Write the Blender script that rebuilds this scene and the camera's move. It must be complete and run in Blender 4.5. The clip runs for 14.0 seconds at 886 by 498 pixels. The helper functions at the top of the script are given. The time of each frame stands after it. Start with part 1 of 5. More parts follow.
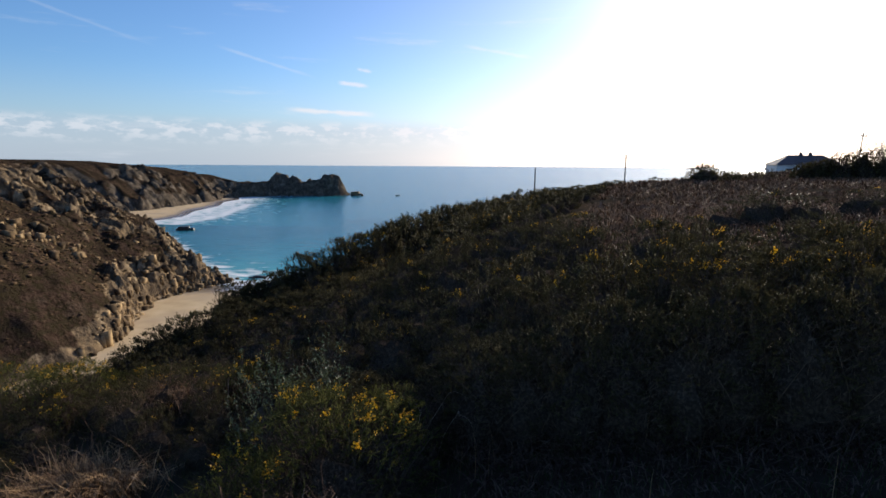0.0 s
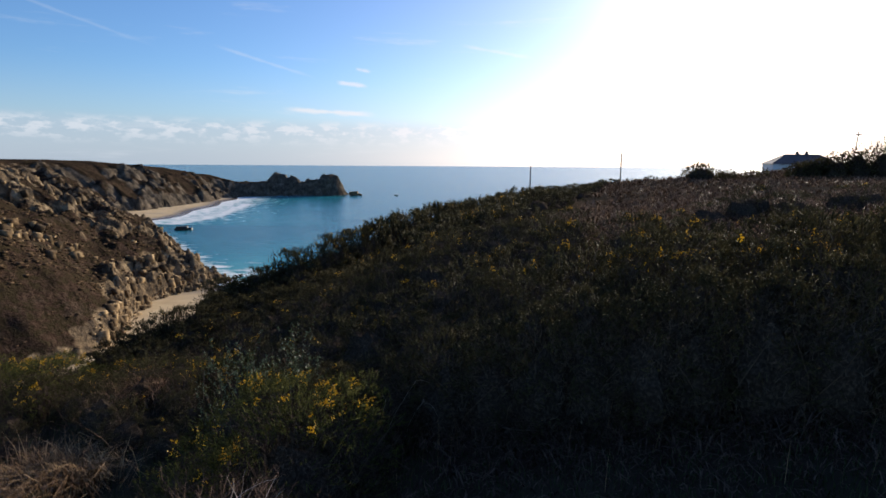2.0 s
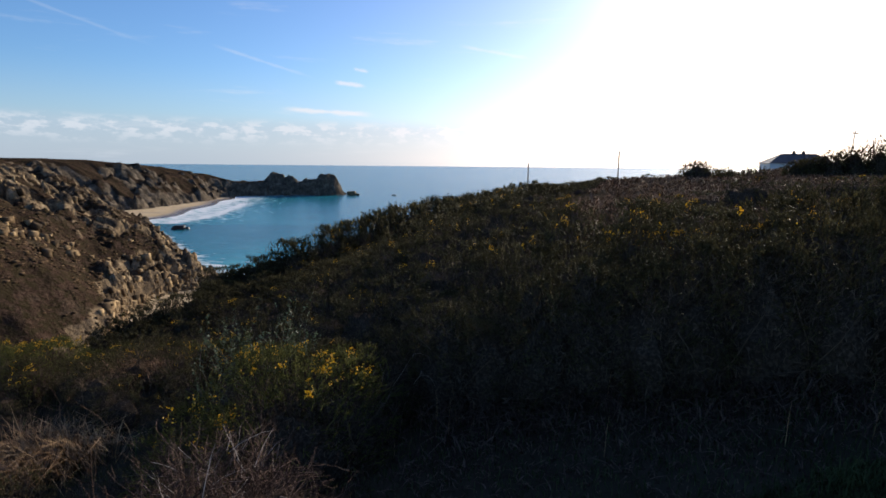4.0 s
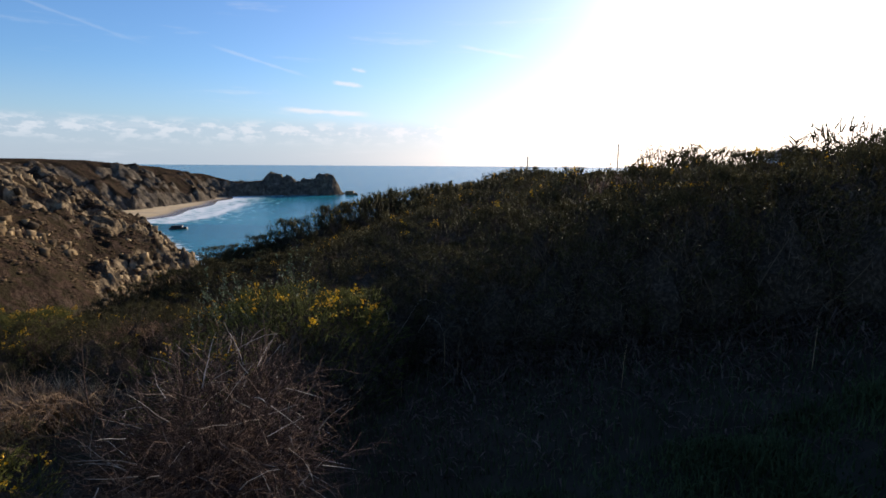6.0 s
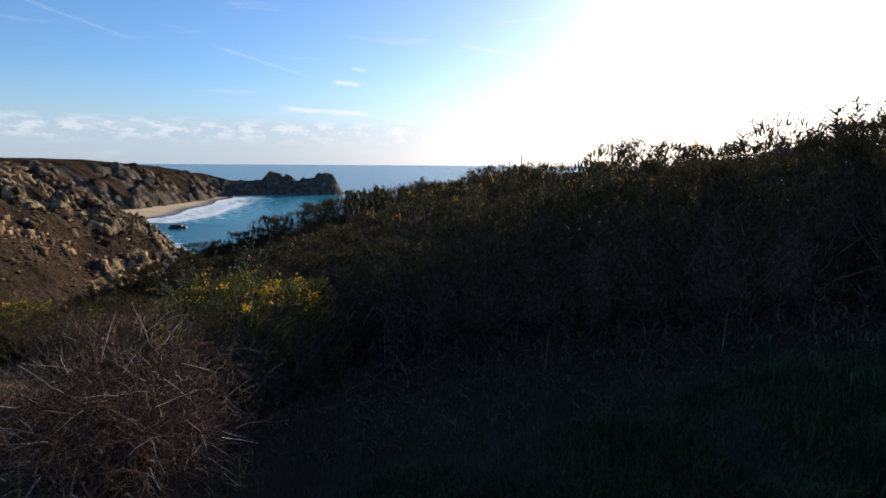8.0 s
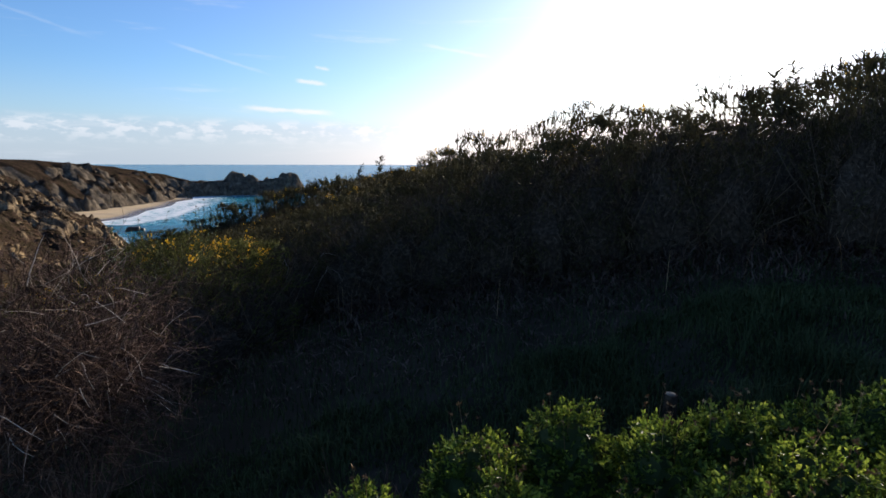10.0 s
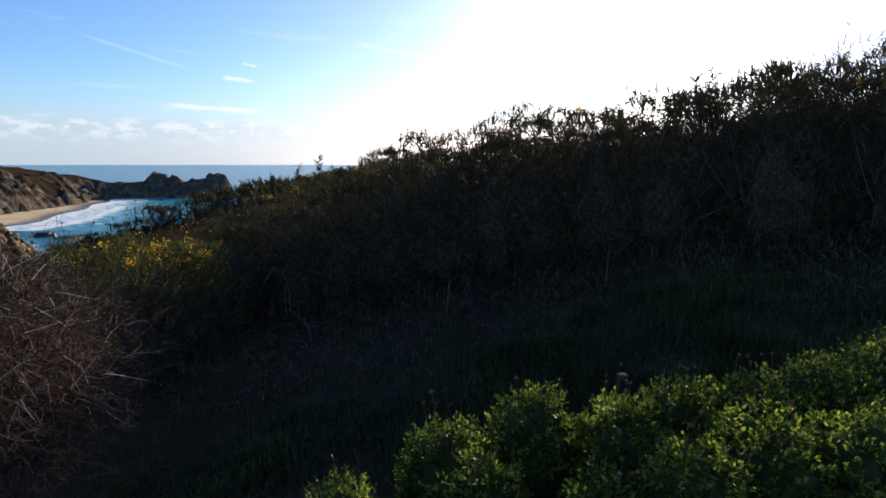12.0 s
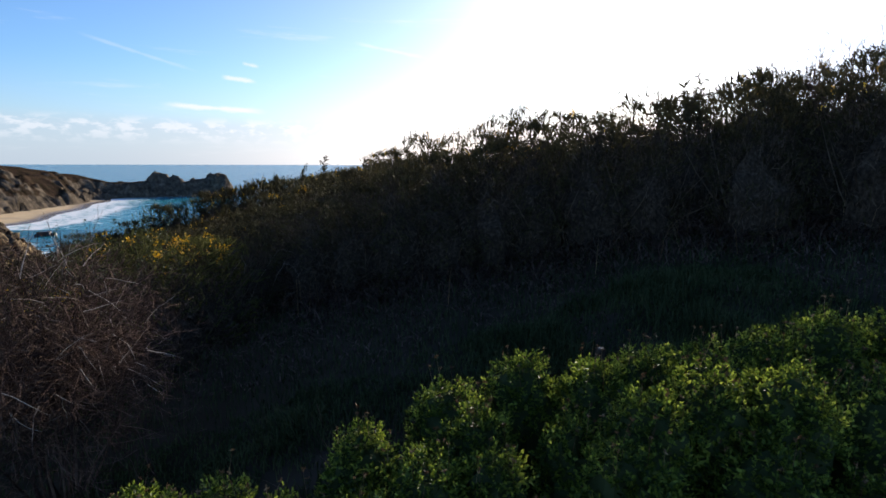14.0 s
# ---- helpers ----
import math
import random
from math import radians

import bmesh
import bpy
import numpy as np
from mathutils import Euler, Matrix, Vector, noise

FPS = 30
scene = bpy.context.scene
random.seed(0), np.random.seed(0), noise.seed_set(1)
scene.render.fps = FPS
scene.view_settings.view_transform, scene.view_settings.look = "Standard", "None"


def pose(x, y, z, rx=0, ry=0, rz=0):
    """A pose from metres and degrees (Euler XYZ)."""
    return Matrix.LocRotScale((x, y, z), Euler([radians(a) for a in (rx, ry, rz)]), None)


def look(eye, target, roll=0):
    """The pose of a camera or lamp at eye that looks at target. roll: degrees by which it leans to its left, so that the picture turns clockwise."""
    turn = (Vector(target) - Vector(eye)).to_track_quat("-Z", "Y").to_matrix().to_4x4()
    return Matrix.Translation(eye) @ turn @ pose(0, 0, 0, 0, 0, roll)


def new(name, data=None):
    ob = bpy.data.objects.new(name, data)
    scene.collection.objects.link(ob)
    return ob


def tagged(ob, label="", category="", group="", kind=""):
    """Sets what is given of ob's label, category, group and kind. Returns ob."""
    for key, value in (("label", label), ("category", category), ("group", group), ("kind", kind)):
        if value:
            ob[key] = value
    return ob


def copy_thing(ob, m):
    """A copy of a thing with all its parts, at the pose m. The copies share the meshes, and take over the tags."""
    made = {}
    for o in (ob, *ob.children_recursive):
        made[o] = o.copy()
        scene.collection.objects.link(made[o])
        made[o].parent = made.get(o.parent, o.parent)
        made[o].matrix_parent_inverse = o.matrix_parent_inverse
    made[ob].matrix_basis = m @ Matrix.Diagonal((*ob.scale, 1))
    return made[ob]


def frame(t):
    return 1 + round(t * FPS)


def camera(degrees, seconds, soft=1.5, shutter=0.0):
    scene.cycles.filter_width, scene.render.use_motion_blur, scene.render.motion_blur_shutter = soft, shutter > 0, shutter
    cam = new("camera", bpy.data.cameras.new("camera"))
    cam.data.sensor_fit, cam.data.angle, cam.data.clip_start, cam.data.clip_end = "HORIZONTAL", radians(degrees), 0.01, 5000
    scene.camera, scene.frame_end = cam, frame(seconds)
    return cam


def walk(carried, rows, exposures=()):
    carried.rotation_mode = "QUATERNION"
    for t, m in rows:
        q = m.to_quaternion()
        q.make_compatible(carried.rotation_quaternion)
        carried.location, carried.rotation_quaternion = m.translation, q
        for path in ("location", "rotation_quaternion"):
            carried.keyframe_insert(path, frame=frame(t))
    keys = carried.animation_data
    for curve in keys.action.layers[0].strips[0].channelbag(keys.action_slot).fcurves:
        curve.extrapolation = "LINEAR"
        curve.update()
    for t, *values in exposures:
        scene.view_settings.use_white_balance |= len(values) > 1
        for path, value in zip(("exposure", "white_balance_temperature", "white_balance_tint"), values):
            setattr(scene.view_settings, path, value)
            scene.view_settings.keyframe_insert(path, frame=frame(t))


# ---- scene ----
cam = camera(78.9, 14.0, soft=1.65)
PATH = [
    (0, (-0.465, -1.136, 69.834), (-0.588, 0.833, 69.502), 0.3),
    (0.5, (-0.423, -1.157, 69.804), (-0.542, 0.812, 69.473), 0.3),
    (1, (-0.259, -1.16, 69.819), (-0.379, 0.809, 69.488), 0.3),
    (1.5, (-0.084, -1.124, 69.814), (-0.206, 0.845, 69.483), 0.3),
    (2, (-0.026, -1.119, 69.673), (-0.145, 0.849, 69.341), 0.3),
    (2.5, (-0.009, -1.152, 69.537), (-0.125, 0.817, 69.206), 0.3),
    (3, (0.009, -1.157, 69.409), (-0.106, 0.812, 69.078), 0.4),
    (5.5, (-0.127, -1.066, 68.893), (-0.231, 0.904, 68.561), 0.4),
    (6, (-0.144, -1.044, 68.524), (-0.248, 0.926, 68.192), 0.3),
    (6.5, (-0.19, -1.071, 68.498), (-0.286, 0.899, 68.166), 0.3),
    (7, (-0.022, -1.143, 68.501), (-0.116, 0.826, 68.166), 0.3),
    (7.5, (0.41, -1.178, 68.505), (0.305, 0.792, 68.171), 0.3),
    (10, (0.731, -1.293, 67.963), (0.749, 0.679, 67.627), 0.1),
    (10.5, (0.725, -1.266, 67.942), (0.901, 0.698, 67.607), 0.2),
    (11, (0.702, -1.236, 67.936), (0.95, 0.72, 67.601), 0.2),
    (11.5, (0.653, -1.238, 67.93), (0.904, 0.718, 67.595), 0.2),
    (12, (0.595, -1.36, 67.948), (0.847, 0.596, 67.612), 0.1),
    (12.5, (0.533, -1.563, 67.954), (0.785, 0.393, 67.618), 0.2),
    (13, (0.506, -1.74, 67.955), (0.757, 0.215, 67.618), 0.2),
    (13.5, (0.517, -1.776, 67.963), (0.768, 0.18, 67.628), 0.2),
    (14, (0.525, -1.793, 67.965), (0.776, 0.162, 67.63), 0.2),
]
EXPOSURES = [(0, 0.25), (6.5, 0.32), (10, 0.42), (14, 0.5)]      # the clip brightens as it turns to the dark bank
walk(cam, [(t, look(eye, target, roll)) for t, eye, target, roll in PATH], exposures=EXPOSURES)

# ---------------------------------------------------------------- light
SUN_AZ, SUN_EL = radians(30.0), radians(17.5)      # clockwise from +y, above the horizon
SUN_DIR = Vector((math.sin(SUN_AZ) * math.cos(SUN_EL), math.cos(SUN_AZ) * math.cos(SUN_EL), math.sin(SUN_EL)))

sun = new("sun", bpy.data.lights.new("sun", "SUN"))
sun.data.energy, sun.data.angle, sun.data.color = 5.0, radians(0.53), (1.0, 0.89, 0.73)
sun.matrix_basis = look(SUN_DIR * 300, (0, 0, 0))


def build_world():
    world = bpy.data.worlds.new("world")
    scene.world = world
    world.use_nodes = True
    nt = world.node_tree
    nt.nodes.clear()
    N, L = nt.nodes.new, nt.links.new

    def math_node(op, a, b=None, clamp=False):
        n = N("ShaderNodeMath")
        n.operation, n.use_clamp = op, clamp
        for i, v in enumerate((a, b)):
            if v is None:
                continue
            if isinstance(v, (int, float)):
                n.inputs[i].default_value = v
            else:
                L(v, n.inputs[i])
        return n.outputs[0]

    def span(v, lo, hi):
        n = N("ShaderNodeMapRange")
        n.interpolation_type = "SMOOTHSTEP"
        L(v, n.inputs[0])
        n.inputs[1].default_value, n.inputs[2].default_value = lo, hi
        return n.outputs[0]

    def mix(f, a, b, kind="MIX"):
        n = N("ShaderNodeMix")
        n.data_type, n.blend_type = "RGBA", kind
        if isinstance(f, (int, float)):
            n.inputs[0].default_value = f
        else:
            L(f, n.inputs[0])
        for i, v in ((6, a), (7, b)):
            if isinstance(v, tuple):
                n.inputs[i].default_value = v
            else:
                L(v, n.inputs[i])
        return n.outputs[2]

    sky = N("ShaderNodeTexSky")
    sky.sky_type = "NISHITA"
    sky.sun_disc = False
    sky.sun_elevation, sky.sun_rotation = SUN_EL, SUN_AZ
    sky.altitude, sky.air_density, sky.dust_density, sky.ozone_density = 70, 1.0, 0.5, 2.0
    coord = N("ShaderNodeTexCoord").outputs["Generated"]
    sep = N("ShaderNodeSeparateXYZ")
    L(coord, sep.inputs[0])
    x, y, z = sep.outputs
    az = math_node("ARCTAN2", x, y)
    el = math_node("ARCSINE", z)

    # clouds lie in bands: stretch the noise along the horizon
    comb = N("ShaderNodeCombineXYZ")
    L(math_node("MULTIPLY", az, 20.0), comb.inputs[0])
    L(math_node("MULTIPLY", el, 46.0), comb.inputs[1])
    low = N("ShaderNodeTexNoise")
    low.inputs["Scale"].default_value, low.inputs["Detail"].default_value, low.inputs["Roughness"].default_value = 1.6, 7, 0.58
    L(comb.outputs[0], low.inputs["Vector"])
    band = math_node("MULTIPLY", span(el, 0.015, 0.045), math_node("SUBTRACT", 1.0, span(el, 0.05, 0.068)))
    haze = math_node("SUBTRACT", 1.0, span(el, 0.0, 0.16))
    cloud = math_node("MULTIPLY", span(low.outputs[0], 0.46, 0.6), band)
    comb2 = N("ShaderNodeCombineXYZ")
    L(math_node("MULTIPLY", az, 3.0), comb2.inputs[0])
    L(math_node("MULTIPLY", el, 26.0), comb2.inputs[1])
    wisp = N("ShaderNodeTexNoise")
    wisp.inputs["Scale"].default_value, wisp.inputs["Detail"].default_value, wisp.inputs["Roughness"].default_value = 1.3, 6, 0.62
    L(comb2.outputs[0], wisp.inputs["Vector"])
    cirrus = math_node("MULTIPLY", span(wisp.outputs[0], 0.56, 0.8), math_node("SUBTRACT", 1.0, span(el, 0.16, 0.42)))

    def streak(a0, e0, a1, e1, width, strength):
        """A thin contrail or cloud bar between two directions (azimuth, elevation, degrees)."""
        a0, e0, a1, e1, width = (radians(v) for v in (a0, e0, a1, e1, width))
        da, de = a1 - a0, e1 - e0
        size = math.hypot(da, de)
        ra, re = math_node("SUBTRACT", az, a0), math_node("SUBTRACT", el, e0)
        along = math_node("ADD", math_node("MULTIPLY", ra, da / size**2), math_node("MULTIPLY", re, de / size**2))
        off = math_node("ABSOLUTE", math_node("ADD", math_node("MULTIPLY", ra, -de / size), math_node("MULTIPLY", re, da / size)))
        off = math_node("ADD", off, math_node("MULTIPLY", math_node("SUBTRACT", low.outputs[0], 0.5), width * 1.6))
        f = math_node("MULTIPLY", math_node("SUBTRACT", 1.0, span(off, 0.0, width)),
                      math_node("MULTIPLY", span(along, 0.0, 0.25), math_node("SUBTRACT", 1.0, span(along, 0.7, 1.0))))
        return math_node("MULTIPLY", f, strength)

    trails = None
    for row in STREAKS:
        s = streak(*row)
        trails = s if trails is None else math_node("ADD", trails, s)

    dot = N("ShaderNodeVectorMath")
    dot.operation = "DOT_PRODUCT"
    L(coord, dot.inputs[0])
    dot.inputs[1].default_value = SUN_DIR
    d = math_node("MAXIMUM", dot.outputs["Value"], 0.0)
    # forward scatter round the sun, wider through the thick moist air low over the sea
    thick = math_node("POWER", 2.718, math_node("MULTIPLY", math_node("MAXIMUM", el, 0.0), -9.0))
    veil = math_node("MULTIPLY", math_node("POWER", d, 7.0), math_node("MULTIPLY", thick, AUREOLE[2]))
    aureole = math_node("ADD", math_node("MULTIPLY", math_node("POWER", d, 12.0), AUREOLE[0]), math_node("MULTIPLY", math_node("POWER", d, 50.0), AUREOLE[1]))
    aureole = math_node("ADD", aureole, veil)
    glow = N("ShaderNodeCombineColor")
    L(math_node("ADD", math_node("MULTIPLY", aureole, 1.42), math_node("MULTIPLY", math_node("POWER", d, 5.0), 0.7)), glow.inputs[0])
    L(math_node("MULTIPLY", aureole, 1.02), glow.inputs[1])
    L(math_node("MULTIPLY", aureole, 0.8), glow.inputs[2])

    base = mix(1.0, sky.outputs[0], SKY_TINT, "MULTIPLY")
    base = mix(math_node("MULTIPLY", haze, 0.55), base, HAZE)
    base = mix(math_node("MULTIPLY", math_node("SUBTRACT", 1.0, span(el, 0.045, 0.075)), 0.5), base, BANK)
    white = CLOUD
    base = mix(math_node("MULTIPLY", cloud, 0.6), base, white)
    base = mix(math_node("MULTIPLY", cirrus, 0.4), base, white)
    base = mix(math_node("MINIMUM", trails, 0.8), base, white)
    total = mix(1.0, base, glow.outputs[0], "ADD")
    bg = N("ShaderNodeBackground")
    bg.inputs["Strength"].default_value = SKY_STRENGTH
    L(total, bg.inputs["Color"])
    out = N("ShaderNodeOutputWorld")
    L(bg.outputs[0], out.inputs[0])


SKY_STRENGTH = 0.088
SKY_TINT = (0.76, 1.07, 1.5, 1)
HAZE = (4.8, 5.6, 6.9, 1)
CLOUD = (7.6, 7.9, 8.5, 1)
BANK = (4.6, 5.4, 6.7, 1)
AUREOLE = (1.0, 10.0, 13.0)
STREAKS = [  # azimuth, elevation to azimuth, elevation, half width, strength
    (-46.0, 14.2, -30.0, 9.6, 0.2, 0.12), (-26.0, 10.4, -16.0, 7.7, 0.22, 0.2), (-2.0, 11.2, 6.0, 9.8, 0.25, 0.35),
    (-20.0, 4.75, -10.0, 4.35, 0.35, 0.9), (-14.5, 7.5, -11.0, 7.1, 0.30, 0.7), (-12.5, 8.8, -10.8, 8.5, 0.25, 0.6),
]
build_world()


# ---------------------------------------------------------------- tools
def value_noise(x, y, seed=0):
    """Smooth lattice noise, 0 to 1, for arrays."""
    xi, yi = np.floor(x).astype(np.int64), np.floor(y).astype(np.int64)
    fx, fy = x - xi, y - yi
    fx, fy = fx * fx * fx * (fx * (fx * 6 - 15) + 10), fy * fy * fy * (fy * (fy * 6 - 15) + 10)

    def lattice(a, b):
        h = (a * 374761393 + b * 668265263 + seed * 974711) & 0x7FFFFFFF
        h = ((h ^ (h >> 13)) * 1274126177) & 0x7FFFFFFF
        return ((h ^ (h >> 16)) & 0xFFFF) / 65535.0

    a, b, c, d = lattice(xi, yi), lattice(xi + 1, yi), lattice(xi, yi + 1), lattice(xi + 1, yi + 1)
    return (a * (1 - fx) + b * fx) * (1 - fy) + (c * (1 - fx) + d * fx) * fy


def fbm(x, y, octaves=4, seed=0, gain=0.5):
    total, amp, norm = 0.0, 1.0, 0.0
    for o in range(octaves):
        total = total + amp * value_noise(x * 2**o + 17.3 * o, y * 2**o - 9.1 * o, seed + o)
        norm, amp = norm + amp, amp * gain
    return total / norm


def ridged(x, y, octaves=4, seed=0):
    total, amp, norm = 0.0, 1.0, 0.0
    for o in range(octaves):
        n = value_noise(x * 2**o + 5.7 * o, y * 2**o + 3.3 * o, seed + o)
        total = total + amp * (1 - np.abs(2 * n - 1))
        norm, amp = norm + amp, amp * 0.5
    return total / norm


def cells(x, y, seed=0):
    """Nearest of scattered cell centres: offsets to it, a random number of the cell, and the distance to the cell's border."""
    xi, yi = np.floor(x).astype(np.int64), np.floor(y).astype(np.int64)

    def rnd(a, b, k):
        h = (a * 374761393 + b * 668265263 + (seed * 31 + k) * 974711) & 0x7FFFFFFF
        h = ((h ^ (h >> 13)) * 1274126177) & 0x7FFFFFFF
        return ((h ^ (h >> 16)) & 0xFFFF) / 65535.0

    f1, f2 = np.full(np.shape(x), 9.0), np.full(np.shape(x), 9.0)
    dx, dy, num = np.zeros(np.shape(x)), np.zeros(np.shape(x)), np.zeros(np.shape(x))
    for a in (-1, 0, 1):
        for b in (-1, 0, 1):
            cx, cy = xi + a, yi + b
            ox, oy = x - cx - rnd(cx, cy, 1), y - cy - rnd(cx, cy, 2)
            d = np.hypot(ox, oy)
            first = d < f1
            f2 = np.where(first, f1, np.minimum(f2, d))
            dx, dy, num = np.where(first, ox, dx), np.where(first, oy, dy), np.where(first, rnd(cx, cy, 3), num)
            f1 = np.where(first, d, f1)
    return dx, dy, num, f2 - f1


def blocks(x, y, size, seed):
    """Jointed rock: tilted blocks of random height with cracks between, about -0.5 to 0.5."""
    wx = x + size * 0.5 * (fbm(x / size, y / size, 2, seed + 5) - 0.5)
    dx, dy, num, gap = cells(wx / size, y / size, seed)
    tilt = np.sin(num * 40) * dx + np.cos(num * 57) * dy
    return num - 0.5 + 0.45 * tilt - 0.35 * (1 - smooth(0.0, 0.16, gap))


def smooth(a, b, v):
    u = np.clip((v - a) / (b - a), 0, 1)
    return u * u * (3 - 2 * u)


def tri_mesh(name, verts, faces, smooth_shade=False):
    me = bpy.data.meshes.new(name)
    verts, faces = np.asarray(verts, np.float32).reshape(-1, 3), np.asarray(faces, np.int32)
    k = faces.shape[1]
    me.vertices.add(len(verts))
    me.vertices.foreach_set("co", verts.ravel())
    me.loops.add(faces.size)
    me.loops.foreach_set("vertex_index", faces.ravel())
    me.polygons.add(len(faces))
    me.polygons.foreach_set("loop_start", np.arange(0, faces.size, k, dtype=np.int32))
    if smooth_shade:
        me.polygons.foreach_set("use_smooth", np.ones(len(faces), bool))
    me.update(calc_edges=True)
    me.validate()
    return me


def grid_mesh(name, xs, ys, height, smooth_shade=True):
    gx, gy = np.meshgrid(xs, ys)
    gz = height(gx, gy)
    nx, ny = len(xs), len(ys)
    idx = np.arange(nx * ny).reshape(ny, nx)
    faces = np.stack([idx[:-1, :-1], idx[:-1, 1:], idx[1:, 1:], idx[1:, :-1]], -1).reshape(-1, 4)
    return tri_mesh(name, np.stack([gx, gy, gz], -1), faces, smooth_shade)


def thing(name, label, category, group="", kind="", at=(0, 0, 0)):
    ob = new(name)
    ob.location = at
    return tagged(ob, label, category, group, kind)


def part(name, me, material, parent=None, label=""):
    """Links a mesh (or a bmesh) as one object under a thing."""
    if isinstance(me, bmesh.types.BMesh):
        data = bpy.data.meshes.new(name)
        me.to_mesh(data)
        me.free()
        me = data
    me.materials.clear()
    me.materials.append(material)
    ob = new(name, me)
    if parent is not None:
        ob.parent = parent
    return tagged(ob, label)


def unit(v):
    return v / np.maximum(np.linalg.norm(v, axis=-1, keepdims=True), 1e-9)


def across(d, rng):
    return unit(np.cross(d, unit(rng.normal(size=d.shape))))


def join(*pieces):
    vs, fs, n = [], [], 0
    for v, f in pieces:
        v = np.asarray(v).reshape(-1, 3)
        vs.append(v)
        fs.append(np.asarray(f) + n)
        n += len(v)
    return np.concatenate(vs), np.concatenate(fs)


def shoots(p, d, length, radius, spines, spine, rng, wide=0.0022):
    """Tapered stems from p along d, each set all round with thin spines."""
    n = len(p)
    d = unit(d)
    u = across(d, rng)
    w = np.cross(d, u)
    ring = [p + radius * (math.cos(a) * u + math.sin(a) * w) for a in (0, 2.094, 4.189)]
    tip = p + d * length[:, None]
    v = np.stack([*ring, tip], 1)
    base = np.arange(n)[:, None] * 4
    f = np.concatenate([base + np.array([[0, 1, 3]]), base + np.array([[1, 2, 3]]), base + np.array([[2, 0, 3]])])
    out = [(v, f)]
    if spines:
        t = rng.uniform(0.12, 1.0, (n, spines))
        ang = rng.uniform(0, 6.283, (n, spines))
        pos = p[:, None] + d[:, None] * (length[:, None] * t)[..., None]
        side = np.cos(ang)[..., None] * u[:, None] + np.sin(ang)[..., None] * w[:, None]
        way = unit(side + d[:, None] * rng.uniform(0.25, 0.9, (n, spines))[..., None])
        size = spine * rng.uniform(0.5, 1.15, (n, spines)) * (1.15 - 0.5 * t)
        lean = unit(np.cross(way, side + rng.normal(size=side.shape) * 0.4)) * wide
        tri = np.stack([pos - lean, pos + lean, pos + way * size[..., None]], 2).reshape(-1, 3)
        out.append((tri, np.arange(len(tri)).reshape(-1, 3)))
    return join(*out)


def leaves(p, d, up, length, width, fold=0.25):
    """Ovate leaves of six corners, folded along the midrib, from p along d."""
    d = unit(d)
    side = unit(np.cross(d, up))
    nor = np.cross(side, d)
    l, w = length[:, None], width[:, None]
    a = p
    b = p + d * l * 0.38 + side * w * 0.5 + nor * w * fold
    c = p + d * l * 0.38 - side * w * 0.5 + nor * w * fold
    e = p + d * l * 0.75 + side * w * 0.36 + nor * w * fold * 0.6
    g = p + d * l * 0.75 - side * w * 0.36 + nor * w * fold * 0.6
    h = p + d * l - nor * l * 0.08
    v = np.stack([a, b, c, e, g, h], 1)
    base = np.arange(len(p))[:, None] * 6
    f = np.concatenate([base + np.array([q]) for q in ([0, 1, 5], [1, 3, 5], [0, 5, 2], [2, 5, 4])])
    return v.reshape(-1, 3), f


def tubes(paths, radii, sides=3):
    """Tubes along paths (n, k, 3) with radii (n, k)."""
    n, k, _ = paths.shape
    d = unit(np.gradient(paths, axis=1))
    ref = np.where(np.abs(d[..., 2:]) > 0.9, [[[1.0, 0, 0]]], [[[0, 0, 1.0]]])
    u = unit(np.cross(d, ref))
    w = np.cross(d, u)
    ang = np.arange(sides) * 2 * math.pi / sides
    v = paths[:, :, None] + radii[:, :, None, None] * (np.cos(ang)[:, None] * u[:, :, None] + np.sin(ang)[:, None] * w[:, :, None])
    idx = np.arange(n * k * sides).reshape(n, k, sides)
    a, b = idx[:, :-1], idx[:, 1:]
    f = np.stack([a, np.roll(a, -1, 2), np.roll(b, -1, 2), b], -1).reshape(-1, 4)
    f = np.concatenate([f[:, :3], f[:, [0, 2, 3]]])
    return v.reshape(-1, 3), f


def twigs(p, d, length, radius, steps, bend, rng, droop=0.0):
    """Crooked tapering twigs."""
    n = len(p)
    d = unit(d)
    pts = [p]
    for s in range(steps):
        d = unit(d + rng.normal(size=d.shape) * bend + np.array([0, 0, -droop]))
        pts.append(pts[-1] + d * (length / steps)[:, None])
    paths = np.stack(pts, 1)
    radii = radius[:, None] * np.linspace(1, 0.3, steps + 1)[None]
    return paths, tubes(paths, radii)


